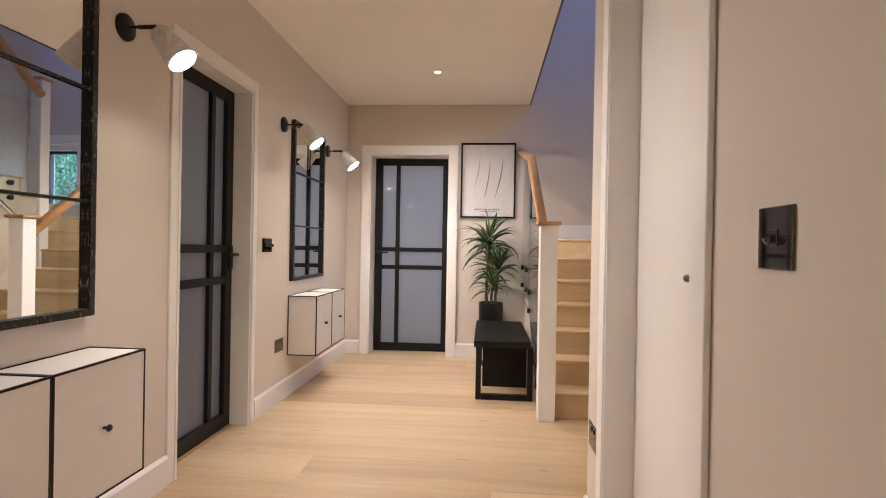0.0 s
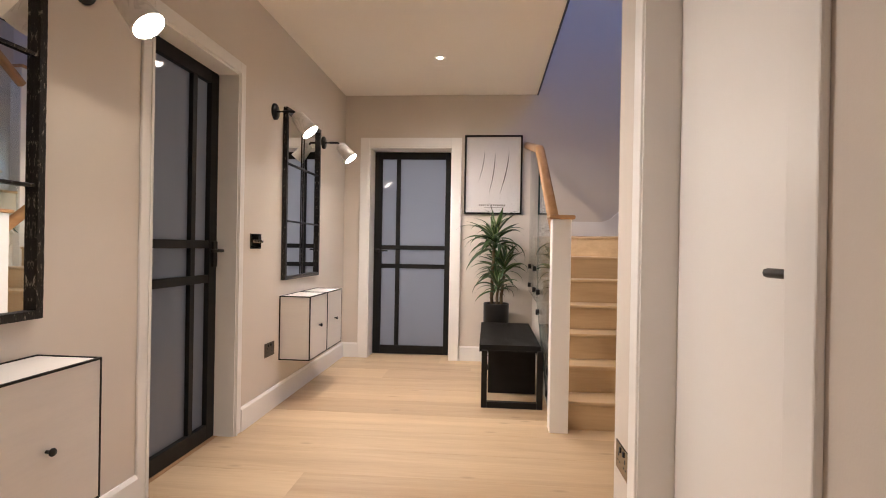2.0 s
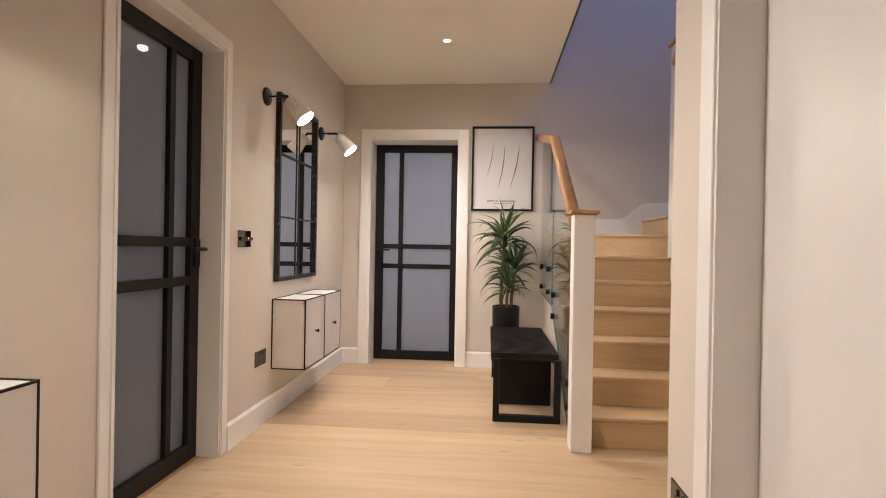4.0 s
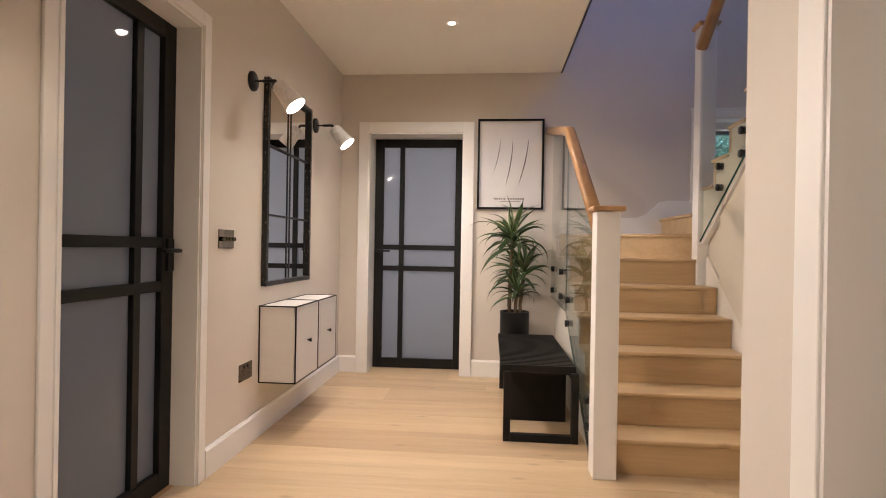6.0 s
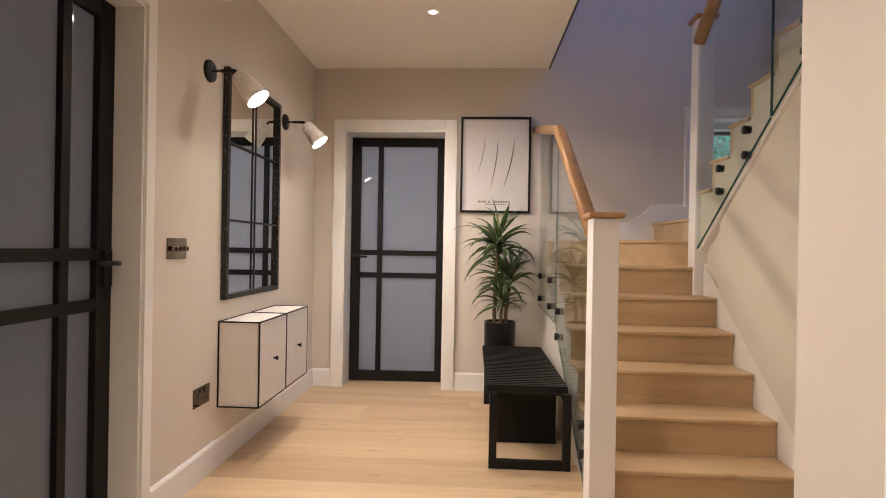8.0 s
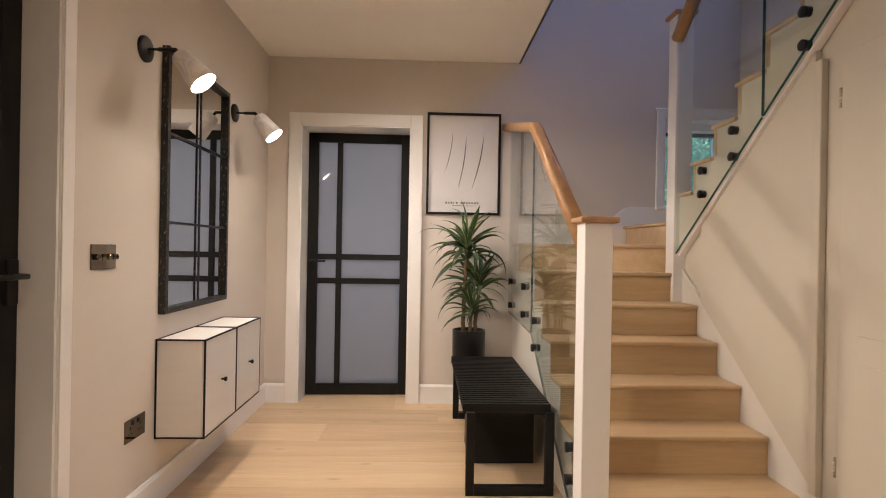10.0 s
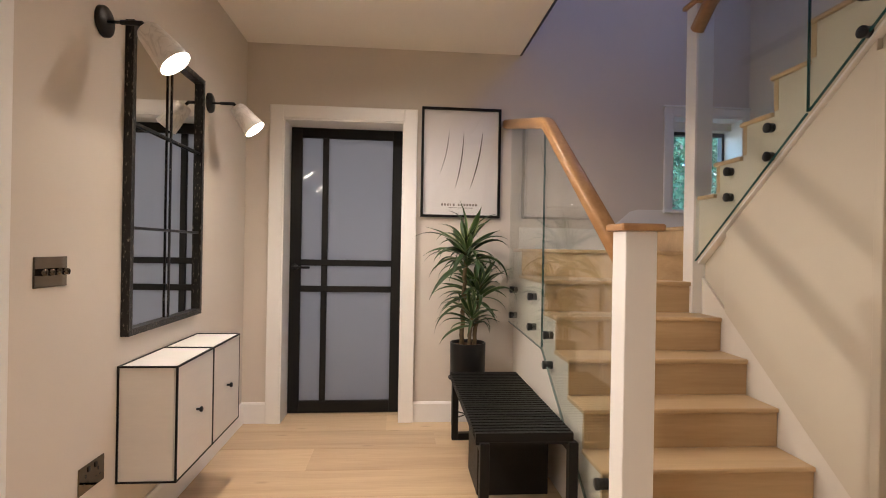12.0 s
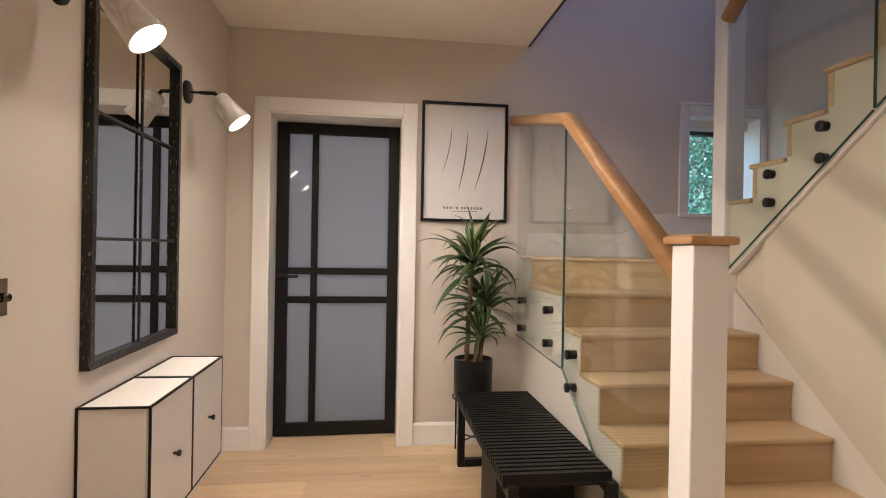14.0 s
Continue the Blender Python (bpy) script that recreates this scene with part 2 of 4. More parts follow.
def leafy(name, base, pale, half):
    """Strap leaf: deep green middle, paler margins across the blade."""
    m = mat(name, base, 0.4)
    n, l = m.node_tree.nodes, m.node_tree.links
    b = n["Principled BSDF"]
    tc, sep = n.new("ShaderNodeTexCoord"), n.new("ShaderNodeSeparateXYZ")
    l.new(tc.outputs["Object"], sep.inputs[0])
    ab, r, mix = n.new("ShaderNodeMath"), n.new("ShaderNodeMapRange"), n.new("ShaderNodeMix")
    ab.operation = "ABSOLUTE"
    l.new(sep.outputs[0], ab.inputs[0])
    l.new(ab.outputs[0], r.inputs[0])
    r.inputs[1].default_value, r.inputs[2].default_value = half * 0.58, half * 0.94
    nz = n.new("ShaderNodeTexNoise")
    nz.inputs["Scale"].default_value = 12
    l.new(tc.outputs["Object"], nz.inputs["Vector"])
    mu = n.new("ShaderNodeMath")
    mu.operation, mu.inputs[1].default_value = "MULTIPLY", 0.85
    l.new(r.outputs[0], mu.inputs[0])
    mix.data_type = "RGBA"
    mix.inputs[6].default_value, mix.inputs[7].default_value = (*base, 1), (*pale, 1)
    l.new(mu.outputs[0], mix.inputs[0])
    hsv, info, vr = n.new("ShaderNodeHueSaturation"), n.new("ShaderNodeObjectInfo"), n.new("ShaderNodeMapRange")
    l.new(info.outputs["Random"], vr.inputs[0])
    vr.inputs[3].default_value, vr.inputs[4].default_value = 0.65, 1.35
    l.new(vr.outputs[0], hsv.inputs["Value"])
    l.new(mix.outputs[2], hsv.inputs["Color"])
    l.new(hsv.outputs[0], b.inputs["Base Color"])
    return m


M_LEAF = leafy("dracaena_leaf", (0.036, 0.074, 0.020), (0.36, 0.41, 0.18), 0.0190)


def foliage(name):
    m = mat(name, (0.05, 0.12, 0.06), 0.6)
    n, l = m.node_tree.nodes, m.node_tree.links
    geo, ramp = n.new("ShaderNodeNewGeometry"), n.new("ShaderNodeValToRGB")
    e = ramp.color_ramp.elements
    e[0].position, e[0].color = 0.0, (0.08, 0.22, 0.15, 1)
    e[1].position, e[1].color = 1.0, (0.42, 0.20, 0.30, 1)
    for p, c in ((0.35, (0.16, 0.40, 0.28, 1)), (0.7, (0.28, 0.52, 0.36, 1)), (0.86, (0.36, 0.50, 0.34, 1))):
        k = e.new(p)
        k.color = c
    l.new(geo.outputs["Random Per Island"], ramp.inputs[0])
    l.new(ramp.outputs[0], n["Principled BSDF"].inputs["Base Color"])
    return m


M_HEDGE = foliage("shrub_leaves")


# ---- mesh helpers ----
def box(bm, x0, x1, y0, y1, z0, z1, bevel=0.0):
    r = bmesh.ops.create_cube(bm, size=1, matrix=Matrix.LocRotScale(((x0 + x1) / 2, (y0 + y1) / 2, (z0 + z1) / 2), None, (x1 - x0, y1 - y0, z1 - z0)))
    if bevel:
        edges = {e for v in r["verts"] for e in v.link_edges}
        bmesh.ops.bevel(bm, geom=list(edges), offset=bevel, segments=2, affect="EDGES", profile=0.5)
    return bm


def prism(bm, points, axis, a, b, bevel=0.0):
    """A polygon in the plane across an axis (0: points are y, z; 1: x, z; 2: x, y), from a to b along it."""
    def at(p, d):
        return {0: (d, p[0], p[1]), 1: (p[0], d, p[1]), 2: (p[0], p[1], d)}[axis]
    lo = [bm.verts.new(at(p, a)) for p in points]
    hi = [bm.verts.new(at(p, b)) for p in points]
    k = len(points)
    faces = [bm.faces.new(lo[::-1]), bm.faces.new(hi)] + [bm.faces.new((lo[i], lo[(i + 1) % k], hi[(i + 1) % k], hi[i])) for i in range(k)]
    bmesh.ops.recalc_face_normals(bm, faces=faces)
    if bevel:
        bmesh.ops.bevel(bm, geom=list({e for f in faces for e in f.edges}), offset=bevel, segments=2, affect="EDGES", profile=0.5)
    return bm


def rod(bm, p, q, r0, r1=None, sides=20, cap=True):
    p, q = Vector(p), Vector(q)
    turn = (q - p).to_track_quat("Z", "Y").to_matrix().to_4x4()
    bmesh.ops.create_cone(bm, cap_ends=cap, segments=sides, radius1=r0, radius2=r0 if r1 is None else r1, depth=(q - p).length,
                          matrix=Matrix.Translation((p + q) / 2) @ turn)
    return bm


def lathe(bm, profile, m, sides=32):
    """Turns a profile of (radius, height) round the z axis of m."""
    rings = []
    for r, h in profile:
        rings.append([bm.verts.new(m @ Vector((r * math.cos(2 * math.pi * i / sides), r * math.sin(2 * math.pi * i / sides), h))) for i in range(sides)])
    for a, b in zip(rings, rings[1:]):
        for i in range(sides):
            bm.faces.new((a[i], a[(i + 1) % sides], b[(i + 1) % sides], b[i]))
    return bm


def finish(bm, name, material, smooth=False):
    me = bpy.data.meshes.new(name)
    for f in bm.faces:
        f.smooth = smooth
    bm.to_mesh(me)
    bm.free()
    me.materials.append(material)
    return me


def thing(name, label, category, group="", at=(0, 0, 0)):
    ob = tagged(new(name), label, category, group)
    ob.location = at
    return ob


def part(name, bm, material, parent, label="", smooth=False):
    ob = new(name, finish(bm, name, material, smooth))
    ob.parent = parent
    if label:
        tagged(ob, label)
    return ob


def slab(name, material, boxes, label, category, bevel=0.0):
    bm = bmesh.new()
    for b in boxes:
        box(bm, *b, bevel)
    return tagged(new(name, finish(bm, name, material)), label, category, kind="structure")


B = bmesh.new

# ---- large structure ----
LEFT, BACK, RIGHT, CEIL, REAR = -1.340, 5.385, 0.46, 2.478, -4.6
STAIR_R, UNDER, UPFLOOR, ROOF = 2.10, 1.31, 2.75, 5.2
LD0, LD1, LDH = 2.474, 3.215, 1.975      # opening in the left wall
FD0, FD1, FDH = -1.095, -0.318, 1.985    # opening in the far wall
RD0, RD1 = 1.223, 1.944                   # opening in the right wall
WN0, WN1, WNB, WNT = 1.535, 2.06, 1.45, 2.11   # stair window

slab("wall_left", M_WALL, [(LEFT - .16, LEFT, REAR, LD0, 0, CEIL), (LEFT - .16, LEFT, LD1, BACK, 0, CEIL), (LEFT - .16, LEFT, LD0, LD1, LDH, CEIL)],
     "warm greige painted plaster wall with a doorway", "wall")
slab("wall_far", M_WALL, [(LEFT - .16, FD0, BACK, BACK + .3, 0, CEIL), (FD1, WN0, BACK, BACK + .3, 0, CEIL), (FD0, FD1, BACK, BACK + .3, FDH, CEIL),
                          (LEFT - .16, WN0, BACK, BACK + .3, CEIL, ROOF),
                          (WN0, WN1, BACK, BACK + .3, 0, WNB), (WN0, WN1, BACK, BACK + .3, WNT, ROOF), (WN1, STAIR_R + .15, BACK, BACK + .3, 0, ROOF)],
     "warm greige painted plaster wall rising into the stairwell", "wall")
slab("wall_right", M_WALL, [(RIGHT, RIGHT + .14, REAR, RD0, 0, CEIL), (RIGHT, RIGHT + .14, RD1, 2.238, 0, CEIL), (RIGHT, RIGHT + .14, RD0, RD1, 2.0, CEIL),
                            (RIGHT + .14, STAIR_R, 2.125, 2.238, 0, CEIL)],
     "warm greige painted plaster wall ending beside the stairs", "wall")
# Unseen end wall, added to close the hall behind the view.
slab("wall_rear", M_WALL, [(LEFT - .16, RIGHT + .14, REAR - .12, REAR, 0, CEIL)], "unseen plain greige wall added to close the hall's rear", "wall")
slab("ceiling", M_CEIL, [(LEFT - .16, RIGHT, REAR - .12, BACK, CEIL, UPFLOOR), (RIGHT, STAIR_R, REAR - .12, 2.7, CEIL, UPFLOOR)],
     "smooth cream painted plaster ceiling", "ceiling")
SY0, SY1, SZ0, SZ1 = 3.3, 4.6, 3.45, 4.55   # unseen frosted window, added in the side wall for blue stairwell light
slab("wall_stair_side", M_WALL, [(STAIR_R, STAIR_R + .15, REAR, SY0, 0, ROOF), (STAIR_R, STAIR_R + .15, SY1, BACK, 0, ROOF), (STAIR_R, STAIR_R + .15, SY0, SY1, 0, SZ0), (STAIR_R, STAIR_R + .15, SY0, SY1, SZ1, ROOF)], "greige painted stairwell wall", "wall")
# Unseen walls and ceiling, added to enclose the landing above.
slab("wall_upper", M_WALL, [(LEFT - .16, LEFT, REAR, BACK, UPFLOOR, ROOF), (LEFT - .16, STAIR_R, REAR - .12, REAR, UPFLOOR, ROOF)], "unseen greige painted wall added round the landing", "wall")
slab("ceiling_upper", M_CEIL, [(LEFT - .2, STAIR_R + .2, REAR - .2, BACK + .3, ROOF, ROOF + .2)], "unseen smooth painted ceiling added over the landing", "ceiling")
# Thin dark strip along the ceiling edge at the stairwell.
slab("trim_void_edge", M_UPVC, [(RIGHT - .002, RIGHT + .010, 2.7, BACK - .002, CEIL - .006, CEIL + .05)], "thin dark strip along the edge of the stairwell opening", "trim")
tagged(new("ground", finish(box(B(), -30, 30, 5.9, 60, -.35, -.25), "ground", M_GROUND)), "dark garden soil beyond the stair window", "ground", kind="structure")

SK_H, SK_T = 0.135, 0.016


def skirting(name, p, q, side):
    """A board with a chamfered top along one wall."""
    bm = B()
    if side in "lr":
        s = 1 if side == "l" else -1
        x = LEFT if side == "l" else RIGHT
        prism(bm, [(x, 0), (x + s * SK_T, 0), (x + s * SK_T, SK_H - .014), (x + s * .007, SK_H), (x, SK_H)], 1, p, q)
    else:
        prism(bm, [(BACK, 0), (BACK - SK_T, 0), (BACK - SK_T, SK_H - .014), (BACK - .007, SK_H), (BACK, SK_H)], 0, p, q)
    return tagged(new(name, finish(bm, name, M_WHITE)), "white painted skirting board with chamfered top", "skirting board", kind="structure")


AW = 0.070   # architrave width
skirting("baseboard_1", REAR, LD0 - AW, "l")
skirting("baseboard_2", LD1 + AW, BACK - SK_T, "l")
skirting("baseboard_3", LEFT, FD0 - .090, "b")
skirting("baseboard_4", FD1 + .090, .44, "b")
skirting("baseboard_5", REAR, RD0 - .080, "r")
skirting("baseboard_6", RD1 + .080, 2.238, "r")


def architrave(name, wall, a, b, h, proud, width, depth, bead=True):
    """Three mitred-looking boards with a stepped inner bead, and the lining through the wall."""
    ob = tagged(new(name), "white painted door lining and stepped architrave", "door frame", kind="structure")
    def piece(n, u0, u1, z0, z1, d0, d1, bevel):
        bm = B()
        if wall == "l":
            box(bm, LEFT + d0, LEFT + d1, u0, u1, z0, z1, bevel)
        elif wall == "r":
            box(bm, RIGHT - d1, RIGHT - d0, u0, u1, z0, z1, bevel)
        else:
            box(bm, u0, u1, BACK - d1, BACK - d0, z0, z1, bevel)
        part(n, bm, M_WHITE, ob)
    w = width
    piece("jamb_board", a - w, a - .004, 0, h + w, 0, proud, .004)
    piece("jamb_board", b + .004, b + w, 0, h + w, 0, proud, .004)
    piece("head_board", a - .004, b + .004, h + .004, h + w, 0, proud, .004)
    if bead:
        piece("bead", a - .022, a - .005, 0, h + .022, proud, proud + .006, .002)
        piece("bead", b + .005, b + .022, 0, h + .022, proud, proud + .006, .002)
        piece("bead", a - .005, b + .005, h + .005, h + .022, proud, proud + .006, .002)
    piece("lining", a - .006, a + .006, 0, h, -depth, proud - .006, 0)
    piece("lining", b - .006, b + .006, 0, h, -depth, proud - .006, 0)
    piece("lining", a + .006, b - .006, h - .006, h + .006, -depth, proud - .006, 0)
    return ob


architrave("trim_door_left", "l", LD0, LD1, LDH, .012, AW, .155)
architrave("trim_door_far", "b", FD0, FD1, FDH, .03, .090, .295, False)
architrave("trim_door_right", "r", RD0, RD1, 2.0, .014, .080, .135, False)


def glazed_door(name, width, height, m0, s, label, lock=False):
    """Black steel-look door in its own x, z plane, front towards -y: stiles, rails, one off-centre mullion and opal panes; handle side at x = 0."""
    ob = tagged(new(name), label, "door", "glazed doors", "structure")
    t = .044
    top, bot, m1 = .068, .085, m0 + .040
    far = width - .066
    rails = ((.842, .884), (1.024, 1.066))
    part("stile", box(B(), 0, s, 0, t, .004, height, .003), M_BLACK, ob)
    part("stile", box(B(), far, width, 0, t, .004, height, .003), M_BLACK, ob)
    part("top_rail", box(B(), s, far, 0, t, height - top, height, .003), M_BLACK, ob)
    part("bottom_rail", box(B(), s, far, 0, t, .004, bot, .003), M_BLACK, ob)
    for z0, z1 in rails:
        part("glazing_rail", box(B(), s, far, .002, t - .002, z0, z1, .002), M_BLACK, ob)
    part("mullion", box(B(), m0, m1, .004, t - .004, bot, height - top, .002), M_BLACK, ob)
    cols = ((s, m0), (m1, far))
    rows = ((bot, rails[0][0]), (rails[0][1], rails[1][0]), (rails[1][1], height - top))
    for x0, x1 in cols:
        for z0, z1 in rows:
            part("pane", box(B(), x0, x1, .026, .036, z0, z1), M_OPAL, ob, "frosted blue-grey opal glass")
    h = B()
    rod(h, (.034, 0, 1.012), (.034, -.008, 1.012), .024)
    rod(h, (.034, -.004, 1.012), (.034, -.048, 1.012), .009)
    box(h, .026, .145, -.058, -.042, 1.004, 1.020, .004)
    part("handle", h, M_DARKBITS, ob, "slim black lever handle", True)
    if lock:
        part("lock_plate", box(B(), .012, .056, -.012, 0, .925, 1.062, .003), M_BLACK, ob, "tall black lock plate")
    return ob


d = glazed_door("door_far", FD1 - FD0 - .014, 1.978, .214, .074, "closed black framed door with frosted glass panes")
d.location, d.rotation_euler = (FD0 + .007, 5.572, 0), (0, 0, .016)
d = glazed_door("door_left", LD1 - LD0 - .014, 1.968, .206, .078, "closed black framed door with frosted glass panes", True)
d.matrix_world = Matrix.Translation((LEFT - .104, LD1 - .007, 0)) @ Matrix(((0, -1, 0, 0), (-1, 0, 0, 0), (0, 0, 1, 0), (0, 0, 0, 1)))
for o in d.children:
    o.data.flip_normals()

tagged(new("trim_threshold", finish(box(B(), LEFT - .155, LEFT - .085, LD0 + .008, LD1 - .008, 0, .003), "trim_threshold", M_RAIL)), "dark oak threshold strip under the glazed door", "threshold", kind="structure")
ob = tagged(new("door_right"), "closed white painted flush door", "door", kind="structure")
part("leaf", box(B(), RIGHT + .090, RIGHT + .130, RD0 + .006, RD1 - .006, .004, 1.992, .003), M_WHITE, ob)
h = B()
rod(h, (RIGHT + .091, 1.268, 1.016), (RIGHT + .082, 1.268, 1.016), .025)
rod(h, (RIGHT + .085, 1.268, 1.016), (RIGHT + .036, 1.268, 1.016), .009)
box(h, RIGHT + .026, RIGHT + .042, 1.259, 1.364, 1.008, 1.024, .007)
part("handle", h, M_DARKBITS, ob, "slim black lever handle", True)

# window on the stair, with its reveal, frame and panes
ob = tagged(new("window_1"), "small casement window in a deep white reveal", "window", kind="structure")
part("reveal", box(box(box(B(), WN0, WN0 + .012, BACK - .01, BACK + .22, WNB, WNT), WN1 - .012, WN1, BACK - .01, BACK + .22, WNB, WNT), WN0 + .012, WN1 - .012, BACK - .01, BACK + .22, WNT - .012, WNT), M_WHITE, ob)
part("window_sill", box(B(), WN0 - .06, WN1 + .04, BACK - .035, BACK + .22, WNB - .02, WNB + .006, .005), M_WHITE, ob)
part("casing", box(B(), WN0 - .055, WN0, BACK - .018, BACK, WNB + .006, WNT + .055, .004), M_WHITE, ob)
part("casing", box(B(), WN1, WN1 + .038, BACK - .018, BACK, WNB + .006, WNT + .055, .004), M_WHITE, ob)
part("casing", box(B(), WN0, WN1, BACK - .018, BACK, WNT, WNT + .055, .004), M_WHITE, ob)
part("casing", box(B(), WN0 - .065, WN1 + .04, BACK - .026, BACK, WNT + .055, WNT + .068, .003), M_WHITE, ob)
part("blind_box", box(B(), WN0 + .012, WN1 - .012, BACK + .12, BACK + .2, 2.045, WNT - .012), M_WHITE, ob)
fr = B()
box(fr, WN0 + .012, WN0 + .018, BACK + .2, BACK + .25, WNB, 2.05)
box(fr, WN1 - .030, WN1 - .012, BACK + .2, BACK + .25, WNB, 2.05)
box(fr, WN0 + .018, WN1 - .030, BACK + .2, BACK + .25, 2.02, 2.05)
box(fr, WN0 + .018, WN1 - .030, BACK + .2, BACK + .25, WNB, WNB + .02)
part("window_frame", fr, M_UPVC, ob, "dark grey frame")
p = part("pane", box(B(), WN0 + .018, WN1 - .030, BACK + .22, BACK + .23, WNB + .02, 2.02), M_GLASS, ob)
p.visible_shadow = False
ob = tagged(new("window_2"), "unseen frosted landing window, added for the stairwell's blue light", "window", kind="structure")
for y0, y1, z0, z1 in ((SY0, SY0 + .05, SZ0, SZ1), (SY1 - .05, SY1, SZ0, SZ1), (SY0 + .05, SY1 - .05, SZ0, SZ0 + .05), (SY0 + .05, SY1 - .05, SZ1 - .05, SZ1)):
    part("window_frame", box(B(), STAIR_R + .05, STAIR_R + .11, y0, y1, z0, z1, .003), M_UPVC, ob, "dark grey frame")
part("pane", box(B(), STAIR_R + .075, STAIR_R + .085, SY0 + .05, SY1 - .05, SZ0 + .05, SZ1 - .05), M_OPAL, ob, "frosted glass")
# Area lamp added to tint the stairwell blue; its window is never in view.
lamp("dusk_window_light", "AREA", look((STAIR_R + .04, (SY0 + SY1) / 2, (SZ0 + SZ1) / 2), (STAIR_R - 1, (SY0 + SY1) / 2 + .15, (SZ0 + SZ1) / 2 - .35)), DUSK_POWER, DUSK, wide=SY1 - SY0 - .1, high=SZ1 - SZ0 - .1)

# unseen boxes behind the frosted doors, each with an added lamp backlighting the panes
def backlight_box(name, x0, x1, y0, y1, open_side, eye, target, power, colour, label):
    t = .06
    walls = {"-x": (x0 - t, x0, y0 - t, y1 + t, 0, 2.4), "+x": (x1, x1 + t, y0 - t, y1 + t, 0, 2.4), "-y": (x0, x1, y0 - t, y0, 0, 2.4), "+y": (x0, x1, y1, y1 + t, 0, 2.4)}
    slab(name, M_WALL, [b for k, b in walls.items() if k != open_side] + [(x0 - t, x1 + t, y0 - t, y1 + t, 2.4, 2.46)], label, "wall")
    lamp("dusk_room_window", "AREA", look(eye, target), power, colour, wide=1.2, high=1.1)


backlight_box("wall_room_far", -1.45, .30, BACK + .305, 7.6, "-y", (-.6, 7.55, 1.35), (-.7, 5.6, 1.0), FAR_BACKLIGHT, (0.93, 0.95, 1.0), "unseen plain walls boxing in the far door's backlight")
backlight_box("wall_room_left", -3.6, LEFT - .165, 1.6, 4.4, "+x", (-3.55, 3.0, 1.3), (-1.4, 2.9, .7), LEFT_BACKLIGHT, (1.0, 0.96, 0.91), "unseen plain walls boxing in the left door's backlight")
slab("floor_side_rooms", M_WALL, [(-3.7, LEFT - .17, 1.5, 4.5, -.06, -.004), (-1.5, .4, 5.95, 7.7, -.06, -.004)], "unseen pale floor added under the backlit boxes", "floor")

# shrub seen through the stair window
rng = random.Random(4)
verts, faces = [], []
for i in range(120000):
    c = Vector((rng.uniform(1.2, 6.6), rng.uniform(8.0, 9.3), rng.uniform(-.2, 3.9)))
    c.y += .35 * noise.noise(c * 1.7)
    q = Euler((rng.uniform(-1.2, 1.2), rng.uniform(-1.2, 1.2), rng.uniform(0, 6.3))).to_matrix()
    s = rng.uniform(.018, .040)
    k = len(verts)
    for u, v in ((-1, 0), (0, -.45), (1, 0), (0, .45)):
        verts.append(c + q @ Vector((u * s, v * s, .1 * s * (1 - abs(u)))))
    faces.append((k, k + 1, k + 2, k + 3))
for i in range(20000):
    c = Vector((rng.uniform(1.0, 8.0), rng.uniform(9.6, 10.6), rng.uniform(-.2, 4.6)))
    q = Euler((rng.uniform(.6, 2.4), rng.uniform(-.6, .6), rng.uniform(-.6, .6))).to_matrix()
    s = rng.uniform(.06, .11)
    k = len(verts)
    for u, v in ((-1, 0), (0, -.5), (1, 0), (0, .5)):
        verts.append(c + q @ Vector((u * s, v * s, .1 * s * (1 - abs(u)))))
    faces.append((k, k + 1, k + 2, k + 3))
me = bpy.data.meshes.new("shrub")
me.from_pydata([tuple(v) for v in verts], [], faces)
me.materials.append(M_HEDGE)
tagged(new("shrub", me), "dense green and russet garden shrub outside", "shrub", kind="stuff")

# ---- staircase ----
R1, G1, N0 = 0.1665, 0.205, 3.565   # rise, going, first nosing
R2, Z8, N9 = 0.156, 1.306, 4.645    # upper flight
SR = 1.292
SL = 0.445                           # outer string of the lower flight
stair = thing("staircase", "light oak staircase with white painted strings", "staircase")


def tread(x0, x1, y0, y1, z):
    """An oak tread with a rounded nosing along its low-y edge."""
    part("tread", box(B(), x0, x1, y0, y1, z - .022, z, .007), M_TREAD, stair)


for i in range(1, 6):
    y, z = N0 + G1 * (i - 1), R1 * i
    x0 = .496 if i == 1 else SL - .012
    tread(x0, SR, y, y + G1 + .022, z)
    part("riser", box(B(), max(x0, SL - .003), SR, y + .014, y + .032, z - R1 + .001, z - .022), M_TREAD, stair)
# two winders: the sixth tread widens to the outer string, the seventh turns the corner
y6, z6, z7 = N0 + G1 * 5, R1 * 6, R1 * 7
W0, W1 = 4.690, 5.150   # the slanting riser, at the inner newel and at the outer string
part("riser", box(B(), SL - .003, SR, y6 + .014, y6 + .032, z6 - R1 + .001, z6 - .022), M_TREAD, stair)
part("tread", prism(B(), [(SL - .012, y6), (SR, y6), (SR, W0 + .05), (SL - .012, W1 + .06)], 2, z6 - .022, z6, .006), M_TREAD, stair)
part("riser", prism(B(), [(SL - .003, W1), (1.262, W0), (1.262, W0 + .018), (SL - .003, W1 + .018)], 2, z6, z7 - .022), M_TREAD, stair)
part("tread", prism(B(), [(SL - .012, W1 - .014), (1.26, W0 - .020), (1.26, BACK), (SL - .012, BACK)], 2, z7 - .022, z7, .006), M_TREAD, stair)
part("riser", box(B(), 1.262, 1.278, 4.70, BACK, z7, Z8 - .022), M_TREAD, stair)
part("tread", box(B(), 1.242, STAIR_R, 4.69, BACK, Z8 - .022, Z8, .007), M_TREAD, stair)
